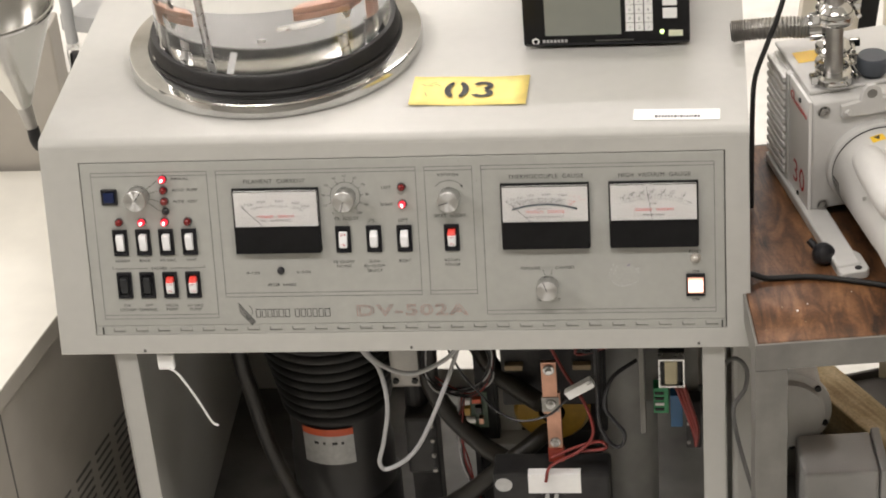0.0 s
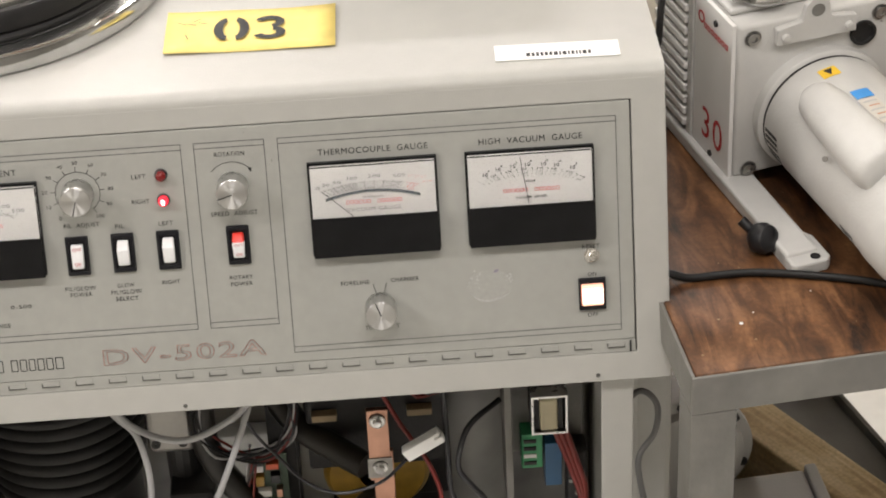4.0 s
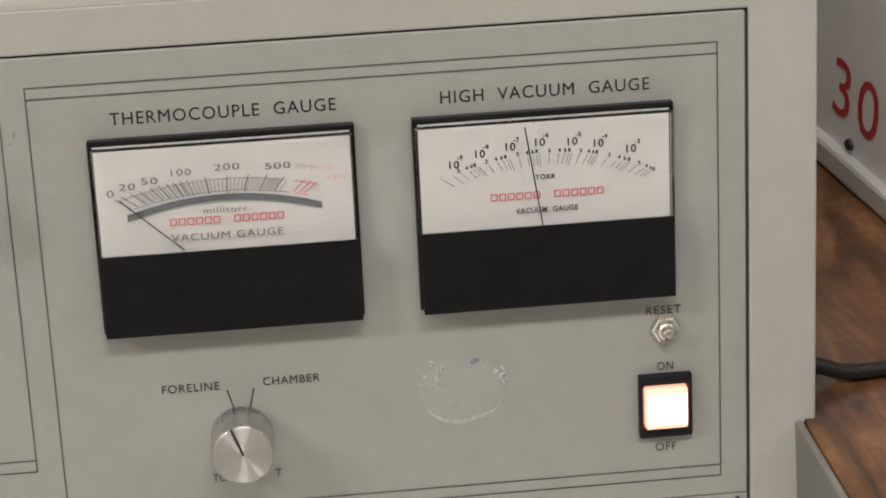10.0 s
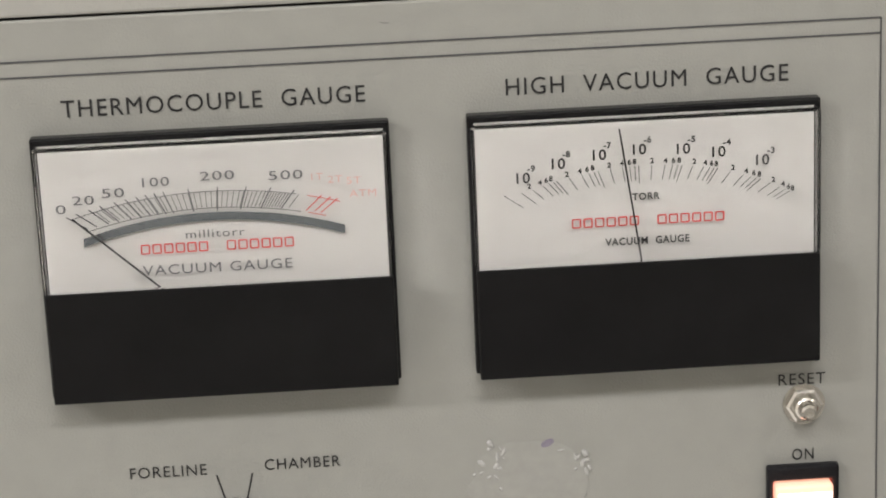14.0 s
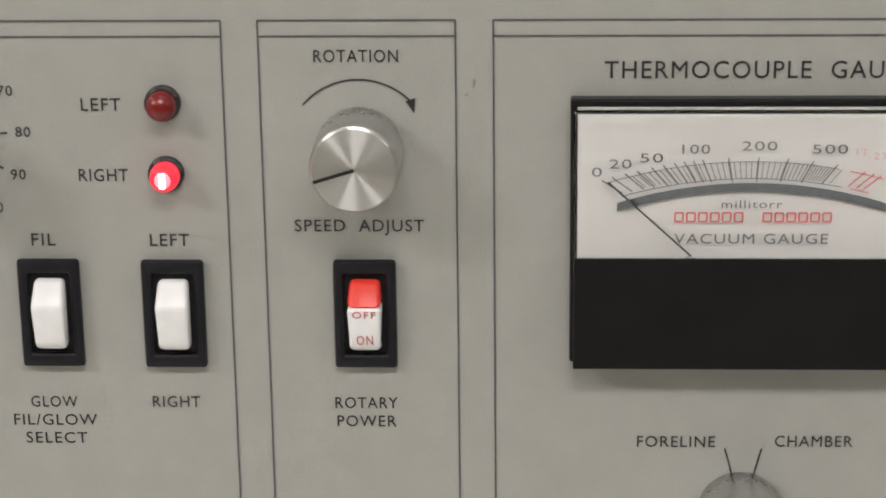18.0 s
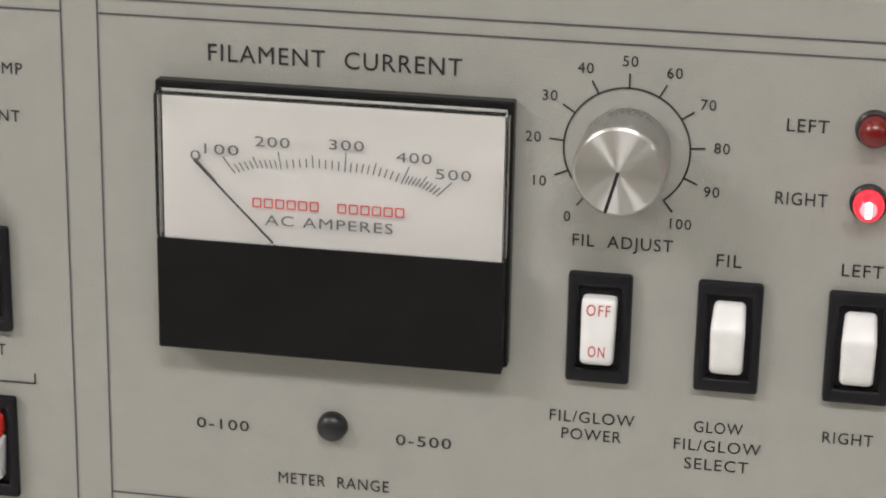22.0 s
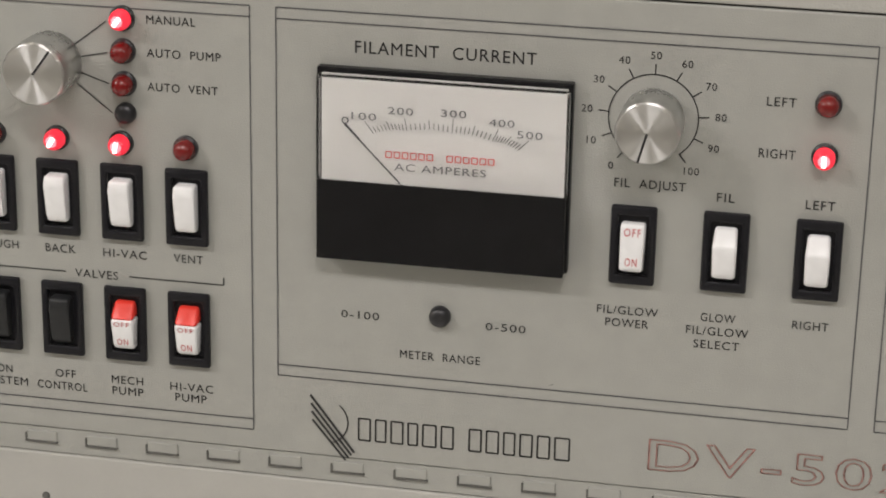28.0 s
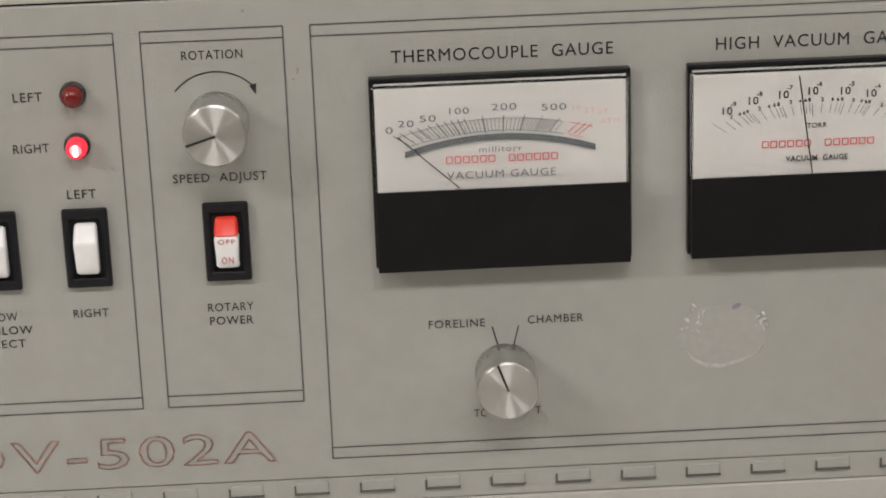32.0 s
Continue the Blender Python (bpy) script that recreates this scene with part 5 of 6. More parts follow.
part("base_ring", lathe([(0.0485, 0.0), (0.060, 0.0), (0.060, 0.012), (0.0485, 0.014)], 36), STEEL, lp, smooth=True)
tie = thing("cable_tie", "white nylon cable tie with adhesive mount", "cable tie", pose(-0.3330, -0.020, 0.636))
part("mount", box(-0.010, 0.012, -0.003, 0.006, -0.016, 0.008, 0.002), PAPER, tie)
part("tail", tube([(0.004, -0.003, -0.012), (0.016, -0.003, -0.024), (0.034, -0.003, -0.062), (0.049, -0.003, -0.100), (0.057, -0.003, -0.107)], 0.0016, 6), PAPER, tie)

up = thing("black_upright_bracket", "black steel upright bracket with silver screws", "bracket", pose(0.0570, 0.1120, 0))
part("plate", box(-0.012, 0.014, 0, 0.003, 0.09, 0.640, 0.0008), DARK, up)
part("flange", box(0.0142, 0.017, 0, 0.030, 0.09, 0.640, 0.0008), DARK, up)
for z in (0.545, 0.483):
    part("screw", lathe([(0, 0.001), (0.0035, 0.0022), (0.0045, 0.001), (0.0048, 0)], 10, FACE), CHROME, up, at=pose(0.001, 0, z))
rb = thing("relay_board", "small circuit board with terminals and coloured parts", "circuit board", pose(0.0440, 0.0980, 0.05))
part("board", box(-0.018, 0.018, 0, 0.0016, 0.370, 0.430, 0.0003), material("board_green", (0.045, 0.075, 0.045), 0.5, vary=0.2, scale=200), rb)
part("standoff", box(-0.004, 0.004, 0.002, 0.010, 0.04, 0.43, 0.0005), DARK, rb)
for x, z, w, h, mt in ((-0.010, 0.418, 0.010, 0.008, PAPER), (0.004, 0.420, 0.012, 0.007, ORANGE), (-0.009, 0.402, 0.008, 0.012, COIL), (0.006, 0.404, 0.009, 0.010, PLASTIC), (-0.006, 0.386, 0.014, 0.007, PAPER), (0.009, 0.386, 0.006, 0.010, COPPER)):
    part("board_component", box(x - w / 2, x + w / 2, -0.007, 0, z - h / 2, z + h / 2, 0.0006), mt, rb)


BASE = Matrix.Translation((0.011, 0, 0.088)) @ Matrix.Diagonal((0.92, 1.0, 0.90, 1))     # seats the machinery on the bottom pan
for ob in scene.objects:
    if ob not in placed and ob.parent is None:
        ob.matrix_basis = BASE @ ob.matrix_basis


# ---------- table, pumps and timber beside the cabinet ----------
def grained(name, dark, mid, light, along, rough=0.55, stretch=14.0, size=9.0):
    """Wood: streaks drawn out along one axis, blotches of stain and worn paler patches."""
    m = bpy.data.materials.new(name)
    m.use_nodes = True
    nt = m.node_tree
    b = nt.nodes["Principled BSDF"]
    tc = nt.nodes.new("ShaderNodeTexCoord")
    mp = nt.nodes.new("ShaderNodeMapping")
    sc = [size * 3] * 3
    sc[along] = size * 3 / stretch
    mp.inputs["Scale"].default_value = sc
    nt.links.new(tc.outputs["Object"], mp.inputs["Vector"])
    n1 = nt.nodes.new("ShaderNodeTexNoise")
    n1.inputs["Scale"].default_value, n1.inputs["Detail"].default_value, n1.inputs["Roughness"].default_value, n1.inputs["Distortion"].default_value = 1.0, 7, 0.62, 1.1
    nt.links.new(mp.outputs[0], n1.inputs["Vector"])
    n2 = nt.nodes.new("ShaderNodeTexNoise")
    n2.inputs["Scale"].default_value, n2.inputs["Detail"].default_value = size * 0.9, 5
    nt.links.new(tc.outputs["Object"], n2.inputs["Vector"])
    mix = nt.nodes.new("ShaderNodeMath")
    mix.operation = "MULTIPLY_ADD"
    mix.inputs[1].default_value = 0.42
    nt.links.new(n2.outputs["Fac"], mix.inputs[0])
    half = nt.nodes.new("ShaderNodeMath")
    half.operation = "MULTIPLY"
    half.inputs[1].default_value = 0.73
    nt.links.new(n1.outputs["Fac"], half.inputs[0])
    nt.links.new(half.outputs[0], mix.inputs[2])
    cr = nt.nodes.new("ShaderNodeValToRGB")
    e = cr.color_ramp.elements
    e[0].position, e[0].color = 0.43, (*dark, 1)
    e[1].position, e[1].color = 0.72, (*light, 1)
    k = e.new(0.56)
    k.color = (*mid, 1)
    nt.links.new(mix.outputs[0], cr.inputs[0])
    fine = nt.nodes.new("ShaderNodeTexNoise")
    fine.inputs["Scale"].default_value, fine.inputs["Detail"].default_value = 260, 3
    nt.links.new(tc.outputs["Object"], fine.inputs["Vector"])
    fr = nt.nodes.new("ShaderNodeMapRange")
    fr.inputs[1].default_value, fr.inputs[2].default_value, fr.inputs[3].default_value, fr.inputs[4].default_value = 0.3, 0.7, 0.82, 1.14
    nt.links.new(fine.outputs["Fac"], fr.inputs[0])
    col = nt.nodes.new("ShaderNodeVectorMath")
    col.operation = "SCALE"
    nt.links.new(cr.outputs[0], col.inputs[0])
    nt.links.new(fr.outputs[0], col.inputs["Scale"])
    nt.links.new(col.outputs[0], b.inputs["Base Color"])
    b.inputs["Roughness"].default_value = rough
    bu = nt.nodes.new("ShaderNodeBump")
    bu.inputs["Strength"].default_value, bu.inputs["Distance"].default_value = 0.35, 0.001
    nt.links.new(n1.outputs["Fac"], bu.inputs["Height"])
    nt.links.new(bu.outputs[0], b.inputs["Normal"])
    return m


PLY = grained("stained_plywood", (0.020, 0.010, 0.0055), (0.100, 0.043, 0.017), (0.22, 0.105, 0.045), 1, 0.42, 4.2, 17)
LUMBER = grained("sawn_pine", (0.27, 0.175, 0.075), (0.54, 0.41, 0.22), (0.70, 0.58, 0.36), 1, 0.7, 18, 16)
WHITE_PLATE = material("white_pump_plate", (0.76, 0.75, 0.72), 0.35, vary=0.02, scale=40, stain=0.04)
YELLOW_STICKER = material("yellow_sticker", (0.75, 0.48, 0.03), 0.4, vary=0.05)
BLUE_STICKER = material("blue_sticker", (0.03, 0.25, 0.62), 0.4, vary=0.05)
CAP = material("slate_plastic", (0.050, 0.058, 0.070), 0.45, vary=0.1, scale=80)
MOTOR_GREY = material("motor_grey_paint", (0.41, 0.405, 0.39), 0.45, vary=0.04, scale=40, bump=0.2, stain=0.1)
MOTOR_LIGHT = material("flange_grey_paint", (0.54, 0.535, 0.515), 0.42, vary=0.05, scale=40, bump=0.2, stain=0.15)
FADED_ORANGE = material("faded_orange_print", (0.48, 0.27, 0.18), 0.5)
SKID = material("skid_steel", (0.11, 0.105, 0.095), 0.5, vary=0.12, scale=30, stain=0.35, stain_scale=6, bump=0.3)

DULL = material("dull_pipe_steel", (0.40, 0.39, 0.37), 0.38, 1.0, vary=0.12, scale=60, stain=0.2, stain_scale=10)
tb = thing("pump_table", "grey angle-steel table with worn reddish plywood top", "table", pose(0.391, -0.119, 0, 0, 0, 6.0) @ Matrix.Diagonal((1, 1, 1.1212, 1)))
LONG, DEEP = 1.10, 0.430
part("tabletop", box(0.0035, LONG - 0.0035, 0.0035, DEEP - 0.0035, 0.642, 0.660, 0.0012), PLY, tb, "stained and worn plywood top")
for y in (0.0, DEEP - 0.0032):
    part("apron", box(0, LONG, y, y + 0.0032, 0.6285, 0.6595, 0.0008), TABLE_STEEL, tb)
for x in (0.0, LONG - 0.0032):
    part("apron", box(x, x + 0.0032, 0.0034, DEEP - 0.0034, 0.6285, 0.6595, 0.0008), TABLE_STEEL, tb)
for x in (0.0, LONG):
    for y in (0.0, DEEP):
        sx, sy = (1 if x == 0 else -1), (1 if y == 0 else -1)
        w = 0.036
        bm = box(min(x, x + sx * w), max(x, x + sx * w), min(y, y + sy * 0.0032), max(y, y + sy * 0.0032), 0.002, 0.6280, 0.0005)
        bm = box(min(x, x + sx * 0.0032), max(x, x + sx * 0.0032), min(y + sy * 0.0033, y + sy * w), max(y + sy * 0.0033, y + sy * w), 0.002, 0.6280, 0.0005, bm=bm)
        leg = part("leg", bm, TABLE_STEEL, tb)
        part("foot_plate", box(min(x, x + sx * w), max(x, x + sx * w), min(y, y + sy * w), max(y, y + sy * w), 0, 0.004, 0.0005), TABLE_STEEL, leg)
for k, (x, y, s) in enumerate(((0.055, 0.060, 0.0017), (0.068, 0.072, 0.0006), (0.12, 0.09, 0.0006))):
    part("paint_fleck", lathe([(s, 0), (s * 0.7, 0.0006), (0, 0.0007)], 7), PAPER, tb, "white paint fleck", at=pose(x, y, 0.6602, 0, 0, 30 * k))

crumbs = random.Random(5)
bm = bmesh.new()
for k in range(90):
    x, y, s = crumbs.uniform(0.01, 0.55), crumbs.uniform(0.01, 0.40), crumbs.uniform(0.0003, 0.0011)
    a = crumbs.uniform(0, 6.28)
    pts = [(x + s * math.cos(a + q) * crumbs.uniform(0.6, 1.5), y + s * math.sin(a + q), 0.66015 + crumbs.uniform(0.0001, 0.0006)) for q in (0, 1.6, 3.1, 4.6)]
    bm.faces.new([bm.verts.new(p) for p in pts])
tagged(part("wood_dust", bm, material("pale_dust", (0.30, 0.22, 0.13), 0.7, vary=0.2, scale=300), tb, "pale wood dust and chips"), kind="stuff")

# rotary vane pump; its own x runs across the motor, y away from the motor's fan
PP = pose(0.4640, 0.1330, 0.7402, 0, 0, 15.5) @ Matrix.Diagonal((0.945, 0.945, 0.885, 1))
rp = thing("rotary_vane_pump", "off-white rotary vane pump with finned side and motor", "vacuum pump", PP)
part("gearbox", box(0.0, 0.150, 0.0, 0.088, 0.016, 0.178, 0.004, 3), PUMP_PAINT, rp, "cast pump body with bevelled edges", smooth=True)
plate = part("side_plate", box(-0.0045, -0.0003, 0.002, 0.078, 0.010, 0.1795, 0.0008), WHITE_PLATE, rp, "white side plate with red number")
m_side = Matrix.Translation((-0.0050, 0.036, 0)) @ Matrix.Rotation(radians(-90), 4, "Z")
bm = letters("30", 0, 0.050, 0.0340, 0.042, y=0.0, thin=0.0)
part("printed_number", bm, RED_INK, plate, "red printed number thirty", at=m_side)
bm = bmesh.new()
for k in range(7):
    own = ring((-0.021 + 0.0072 * k, -0.0160 + 0.0072 * k, 0.1500, 0.1552), (-0.0200 + 0.0072 * k, -0.0170 + 0.0072 * k, 0.1510, 0.1542), -0.0004, 0, 0)
    bm = merge(bm, own)
part("maker_blocks", bm, RED_INK, plate, "row of plain red blocks", at=m_side)
part("maker_mark", lathe([(0.0062, 0), (0.0062, 0.0004), (0.0044, 0.0004), (0.0044, 0)], 20, FACE), RED_INK, plate, "red ring mark", at=m_side @ Matrix.Translation((-0.027, 0, 0.158)))
for y, z in ((0.003, 0.166), (-0.002, 0.022)):
    part("screw", lathe([(0, 0), (0.0034, 0), (0.0030, 0.0016), (0.0012, 0.0017), (0, 0.0008)], 12, FACE), DARK, plate, at=m_side @ Matrix.Translation((y, 0, z)))
for x, z in ((0.014, 0.164), (0.136, 0.164), (0.014, 0.023)):
    part("socket_bolt", lathe([(0, 0.001), (0.0030, 0.001), (0.0032, 0.0035), (0.0058, 0.0035), (0.0060, 0), (0.0075, 0), (0.0075, 0.0008), (0.0082, 0.0006)], 14, FACE), DULL, rp, at=pose(x, 0, z))
part("sight_glass", lathe([(0.0125, 0), (0.0125, 0.003), (0.0098, 0.003), (0.0090, 0.0008), (0, 0.0008)], 24, FACE), DARK, rp, "dark round sight glass", at=pose(0.120, 0.0, 0.146), smooth=True)
out = [(-0.038, 0.0), (-0.038, 0.017), (-0.014, 0.021), (-0.011, 0.036), (-0.005, 0.042), (0.005, 0.042), (0.011, 0.036), (0.014, 0.021), (0.038, 0.017), (0.038, 0.0)]
lug = part("lifting_lug", slab(out, 0, 0.007, 0.001, m=FACE), PUMP_PAINT, rp, "arched cast lifting lug", at=pose(0.072, 0.0, 0.154))
part("lug_hole", lathe([(0.0065, 0), (0.0065, 0.0003), (0, 0.0003)], 16, FACE), TABLE_STEEL, lug, at=pose(0, -0.007, 0.030))
for x in (-0.030, 0.030):
    part("lug_bolt", lathe([(0, 0), (0.0040, 0), (0.0034, 0.003), (0, 0.0034)], 12, FACE), PUMP_PAINT, lug, at=pose(x, -0.007, 0.008))
# finned oil casing behind the body
# casing and fins take the whiter paint to carry light from the left
part("oil_casing", box(0.001, 0.146, 0.0885, 0.160, 0.018, 0.172, 0.004), WHITE_PLATE, rp)
for k in range(12):
    z = 0.022 + 0.0126 * k
    bm = box(-0.0085, 0.0012, 0.0900, 0.158, z, z + 0.0082, 0.0016)
    part("cooling_fin", bm, WHITE_PLATE, rp)
part("fin_post", box(-0.006, 0.010, 0.0795, 0.0895, 0.016, 0.1785, 0.0012), PUMP_PAINT, rp)
part("top_deck", box(0.002, 0.148, 0.020, 0.159, 0.1785, 0.1845, 0.0025), PUMP_PAINT, rp, "flat top deck")
part("warning_sticker", box(0.012, 0.075, 0.092, 0.120, 0.1850, 0.1853), YELLOW_STICKER, rp, "yellow warning sticker")
for x, n in ((0.004, "base_rail"), (0.116, "base_rail")):
    rail = part(n, box(x - 0.014, x + 0.016, -0.128, 0.158, 0.0, 0.016, 0.003), PUMP_PAINT, rp)
    part("rail_foot", slab([(-0.014, -0.020), (-0.010, -0.024), (0.018, -0.024), (0.023, -0.019), (0.023, 0.014), (0.016, 0.026), (-0.014, 0.026)], 0.0, 0.0125, 0.002), PUMP_PAINT, rail, at=pose(x, -0.118, 0))
    part("bolt_hole", lathe([(0.0045, 0), (0.0045, 0.0004), (0, 0.0004)], 14), DARK, rail, at=pose(x + 0.010, -0.134, 0.0126))
# motor
MX, MZ, MR = 0.080, 0.077, 0.071
turn_y = Matrix.Translation((MX, 0, MZ)) @ FACE @ Matrix.Diagonal((0.84, 0.84, 1, 1))       # its z becomes -y
part("motor_flange", lathe([(0, 0), (MR + 0.004, 0), (MR + 0.004, 0.010), (MR + 0.001, 0.012), (0, 0.012)], 48), PUMP_PAINT, rp, at=turn_y, smooth=True)
part("flange_gap", lathe([(MR - 0.001, 0.0121), (MR - 0.001, 0.0150)], 48), DARK, rp, at=turn_y)
part("motor_shell", lathe([(0, 0.0150), (MR - 0.001, 0.0150), (MR, 0.018), (MR, 0.188), (0, 0.188)], 56), PUMP_PAINT, rp, "cylindrical painted motor shell", at=turn_y, smooth=True)
fan = part("fan_cover", lathe([(MR - 0.002, 0.1885), (MR + 0.0015, 0.1885), (MR + 0.0015, 0.214), (MR - 0.002, 0.226), (MR - 0.010, 0.232), (0.0585, 0.2325), (0.0585, 0.229)], 56), PUMP_PAINT, rp, "domed fan end cover", at=turn_y, smooth=True)
part("fan_hollow", lathe([(0.0588, 0.222), (0, 0.222)], 40), PLASTIC, fan, "dark hollow behind the grille")
for r in (0.0560, 0.0470, 0.0380, 0.0290, 0.0205):
    part("grille_ring", lathe([(r - 0.0020, 0.2275), (r - 0.0020, 0.2325), (r + 0.0016, 0.2325), (r + 0.0016, 0.2275)], 40), PUMP_PAINT, fan, smooth=True)
part("grille_hub", lathe([(0, 0.2235), (0.013, 0.2235), (0.013, 0.2325), (0.010, 0.2335), (0, 0.2335)], 28), PUMP_PAINT, fan, smooth=True)
for k in range(8):
    part("grille_spoke", box(0.012, 0.0590, -0.0020, 0.0020, 0.2270, 0.2330, 0.0006), PUMP_PAINT, fan, at=Matrix.Rotation(radians(45 * k + 10), 4, "Z"))
for a, z in ((200, 0.030), (206, 0.030), (212, 0.030), (200, 0.165), (206, 0.165), (180, 0.030), (186, 0.030), (192, 0.030)):
    part("vent_slot", box(MR - 0.0012, MR + 0.0003, -0.0020, 0.0020, z - 0.011, z + 0.011, 0.0005), DARK, rp, at=turn_y @ Matrix.Rotation(radians(a), 4, "Z"))


def capacitor_cover(angle, z0, z1):
    """A rounded cover lying along the motor, blunt at the fan end."""
    own = bmesh.new()
    rings = []
    for z, s in ((z0, 0.25), (z0 + 0.004, 0.5), (z0 + 0.014, 0.74), (z0 + 0.035, 0.86), (z1 - 0.034, 1.0), (z1 - 0.012, 0.98), (z1 - 0.004, 0.88), (z1 - 0.001, 0.72), (z1, 0.40)):
        rings.append([own.verts.new((MR - 0.010 + (0.010 + 0.030 * s) * max(0.0, math.sin(radians(a))) ** 0.6, -0.031 * s * math.cos(radians(a)), z)) for a in range(0, 181, 12)])
    for a, b in zip(rings, rings[1:]):
        for k in range(len(a) - 1):
            own.faces.new((a[k], a[k + 1], b[k + 1], b[k]))
    own.faces.new(rings[0])
    own.faces.new(rings[-1][::-1])
    cover = part("capacitor_cover", own, PUMP_PAINT, rp, "rounded capacitor cover", at=turn_y @ Matrix.Rotation(radians(angle), 4, "Z"), smooth=True)
    part("cover_screw", lathe([(0, 0.0016), (0.0028, 0.0014), (0.0034, 0)], 10), DULL, cover, at=Matrix.Translation((MR - 0.0005, 0.036, z1 - 0.060)) @ Matrix.Rotation(radians(90), 4, "Y"))
    return cover


capacitor_cover(124, 0.050, 0.186)
capacitor_cover(40, 0.066, 0.184)
for nm, mat, lab_, z0, a in (("warning_sticker", YELLOW_STICKER, "yellow warning sticker", 0.030, 100), ("rating_label", BLUE_STICKER, "blue and white rating label", 0.074, 92)):
    own = bmesh.new()
    cols = [[own.verts.new(((MR + 0.0005) * math.cos(radians(a + s)), (MR + 0.0005) * math.sin(radians(a + s)), z)) for z in (z0, z0 + 0.014)] for s in range(-8, 9, 4)]
    for p, q in zip(cols, cols[1:]):
        own.faces.new((p[0], q[0], q[1], p[1]))
    part(nm, own, mat, rp, lab_, at=turn_y)
own = bmesh.new()
cols = [[own.verts.new(((MR + 0.0006) * math.cos(radians(a)), (MR + 0.0006) * math.sin(radians(a)), z)) for z in (0.090, 0.130)] for a in range(84, 101, 4)]
for p, q in zip(cols, cols[1:]):
    own.faces.new((p[0], q[0], q[1], p[1]))
part("rating_label", own, material("aged_label", (0.56, 0.53, 0.47), 0.4, vary=0.08, scale=90), rp, "pale printed rating label", at=turn_y)
for k in range(5):
    own = bmesh.new()
    cols = [[own.verts.new(((MR + 0.0009) * math.cos(radians(a)), (MR + 0.0009) * math.sin(radians(a)), z)) for z in (0.094 + 0.007 * k, 0.0962 + 0.007 * k)] for a in range(86 + k % 2, 99, 3)]
    for p, q in zip(cols, cols[1:]):
        own.faces.new((p[0], q[0], q[1], p[1]))
    part("label_line", own, FADED_ORANGE if k % 2 else LABEL_GREY, rp, at=turn_y)
own = bmesh.new()
own.faces.new([own.verts.new(((MR + 0.0010) * math.cos(radians(a)), (MR + 0.0010) * math.sin(radians(a)), z)) for a, z in ((96, 0.0325), (104, 0.0325), (100, 0.042))])
part("warning_sign", own, STENCIL, rp, "black triangle sign", at=turn_y)

# vacuum fittings on the pump
kf = thing("pump_inlet_pipe", "steel vacuum pipe with bolted clamps on the pump", "pipe fitting", PP @ Matrix.Translation((0.036, 0.030, 0.1845)))
part("pipe", lathe([(0, 0), (0.0105, 0), (0.0105, 0.34), (0, 0.34)], 24), DULL, kf, smooth=True)
for z in (0.004, 0.092, 0.250):
    clamp = part("clamp", lathe([(0.010, z), (0.0215, z), (0.0235, z + 0.003), (0.0220, z + 0.008), (0.0235, z + 0.012), (0.0215, z + 0.016), (0.010, z + 0.016)], 30), CHROME, kf, "bright hinged clamp ring", smooth=True)
    part("clamp_bolt", rod((0.026, -0.012, z + 0.008), (0.026, 0.016, z + 0.008), 0.0030, 8), CHROME, clamp)
    part("wing_nut", box(0.022, 0.036, 0.012, 0.017, z + 0.003, z + 0.013, 0.001), CHROME, clamp)
    part("hinge_lug", box(-0.030, -0.020, -0.006, 0.006, z + 0.002, z + 0.014, 0.001), CHROME, clamp)
part("flange", lathe([(0.010, 0.106), (0.0195, 0.106), (0.0200, 0.109), (0.0150, 0.116), (0.0105, 0.118)], 30), CHROME, kf, smooth=True)
ex = thing("bellows_hose", "corrugated steel bellows hose with clamped tee", "vacuum hose")
end = Vector((0.462, 0.207, 0.958))
part("bellows", tube([(0.374, 0.216, 0.950), (0.388, 0.216, 0.9515), (0.410, 0.214, 0.954), (0.437, 0.210, 0.957), end], 0.0135, 18, 12, ribs=0.0020), DULL, ex, "corrugated steel bellows")
part("open_end", rod((0.3738, 0.216, 0.9500), (0.3728, 0.216, 0.9499), 0.0105, 20), PLASTIC, ex, "dark open end of the bellows")
part("collar", rod(end, end + Vector((0.014, 0.0, 0.001)), 0.0160, 24), CHROME, ex, smooth=True)
tee = end + Vector((0.028, 0.001, 0.0))
part("tee_branch", rod(end + Vector((0.012, 0.0, 0)), tee, 0.0110, 24), CHROME, ex, smooth=True)
part("tee_stem", rod((tee.x, tee.y, 0.9036), (tee.x, tee.y, 1.06), 0.0110, 24), CHROME, ex, smooth=True)
for z in (0.9038, 0.924, 0.974, 0.992):
    clamp = part("clamp", lathe([(0.010, 0), (0.0190, 0), (0.0210, 0.003), (0.0195, 0.006), (0.0210, 0.009), (0.0190, 0.012), (0.010, 0.012)], 28), CHROME, ex, "bright hinged clamp ring", at=pose(tee.x, tee.y, z), smooth=True)
    part("clamp_bolt", rod((0.023, -0.012, 0.006), (0.023, 0.014, 0.006), 0.0028, 8), CHROME, clamp)
    part("wing_nut", box(0.019, 0.032, 0.010, 0.015, 0.001, 0.011, 0.001), CHROME, clamp)
part("wide_flange", lathe([(0, 0), (0.026, 0), (0.030, 0.004), (0.030, 0.009), (0.024, 0.012), (0, 0.012)], 32), CHROME, ex, at=pose(tee.x - 0.002, tee.y, 1.006), smooth=True)
cap = thing("filler_cap", "round slate-coloured plastic filler cap on the pump", "cap", PP @ Matrix.Translation((0.088, 0.038, 0.1845)))
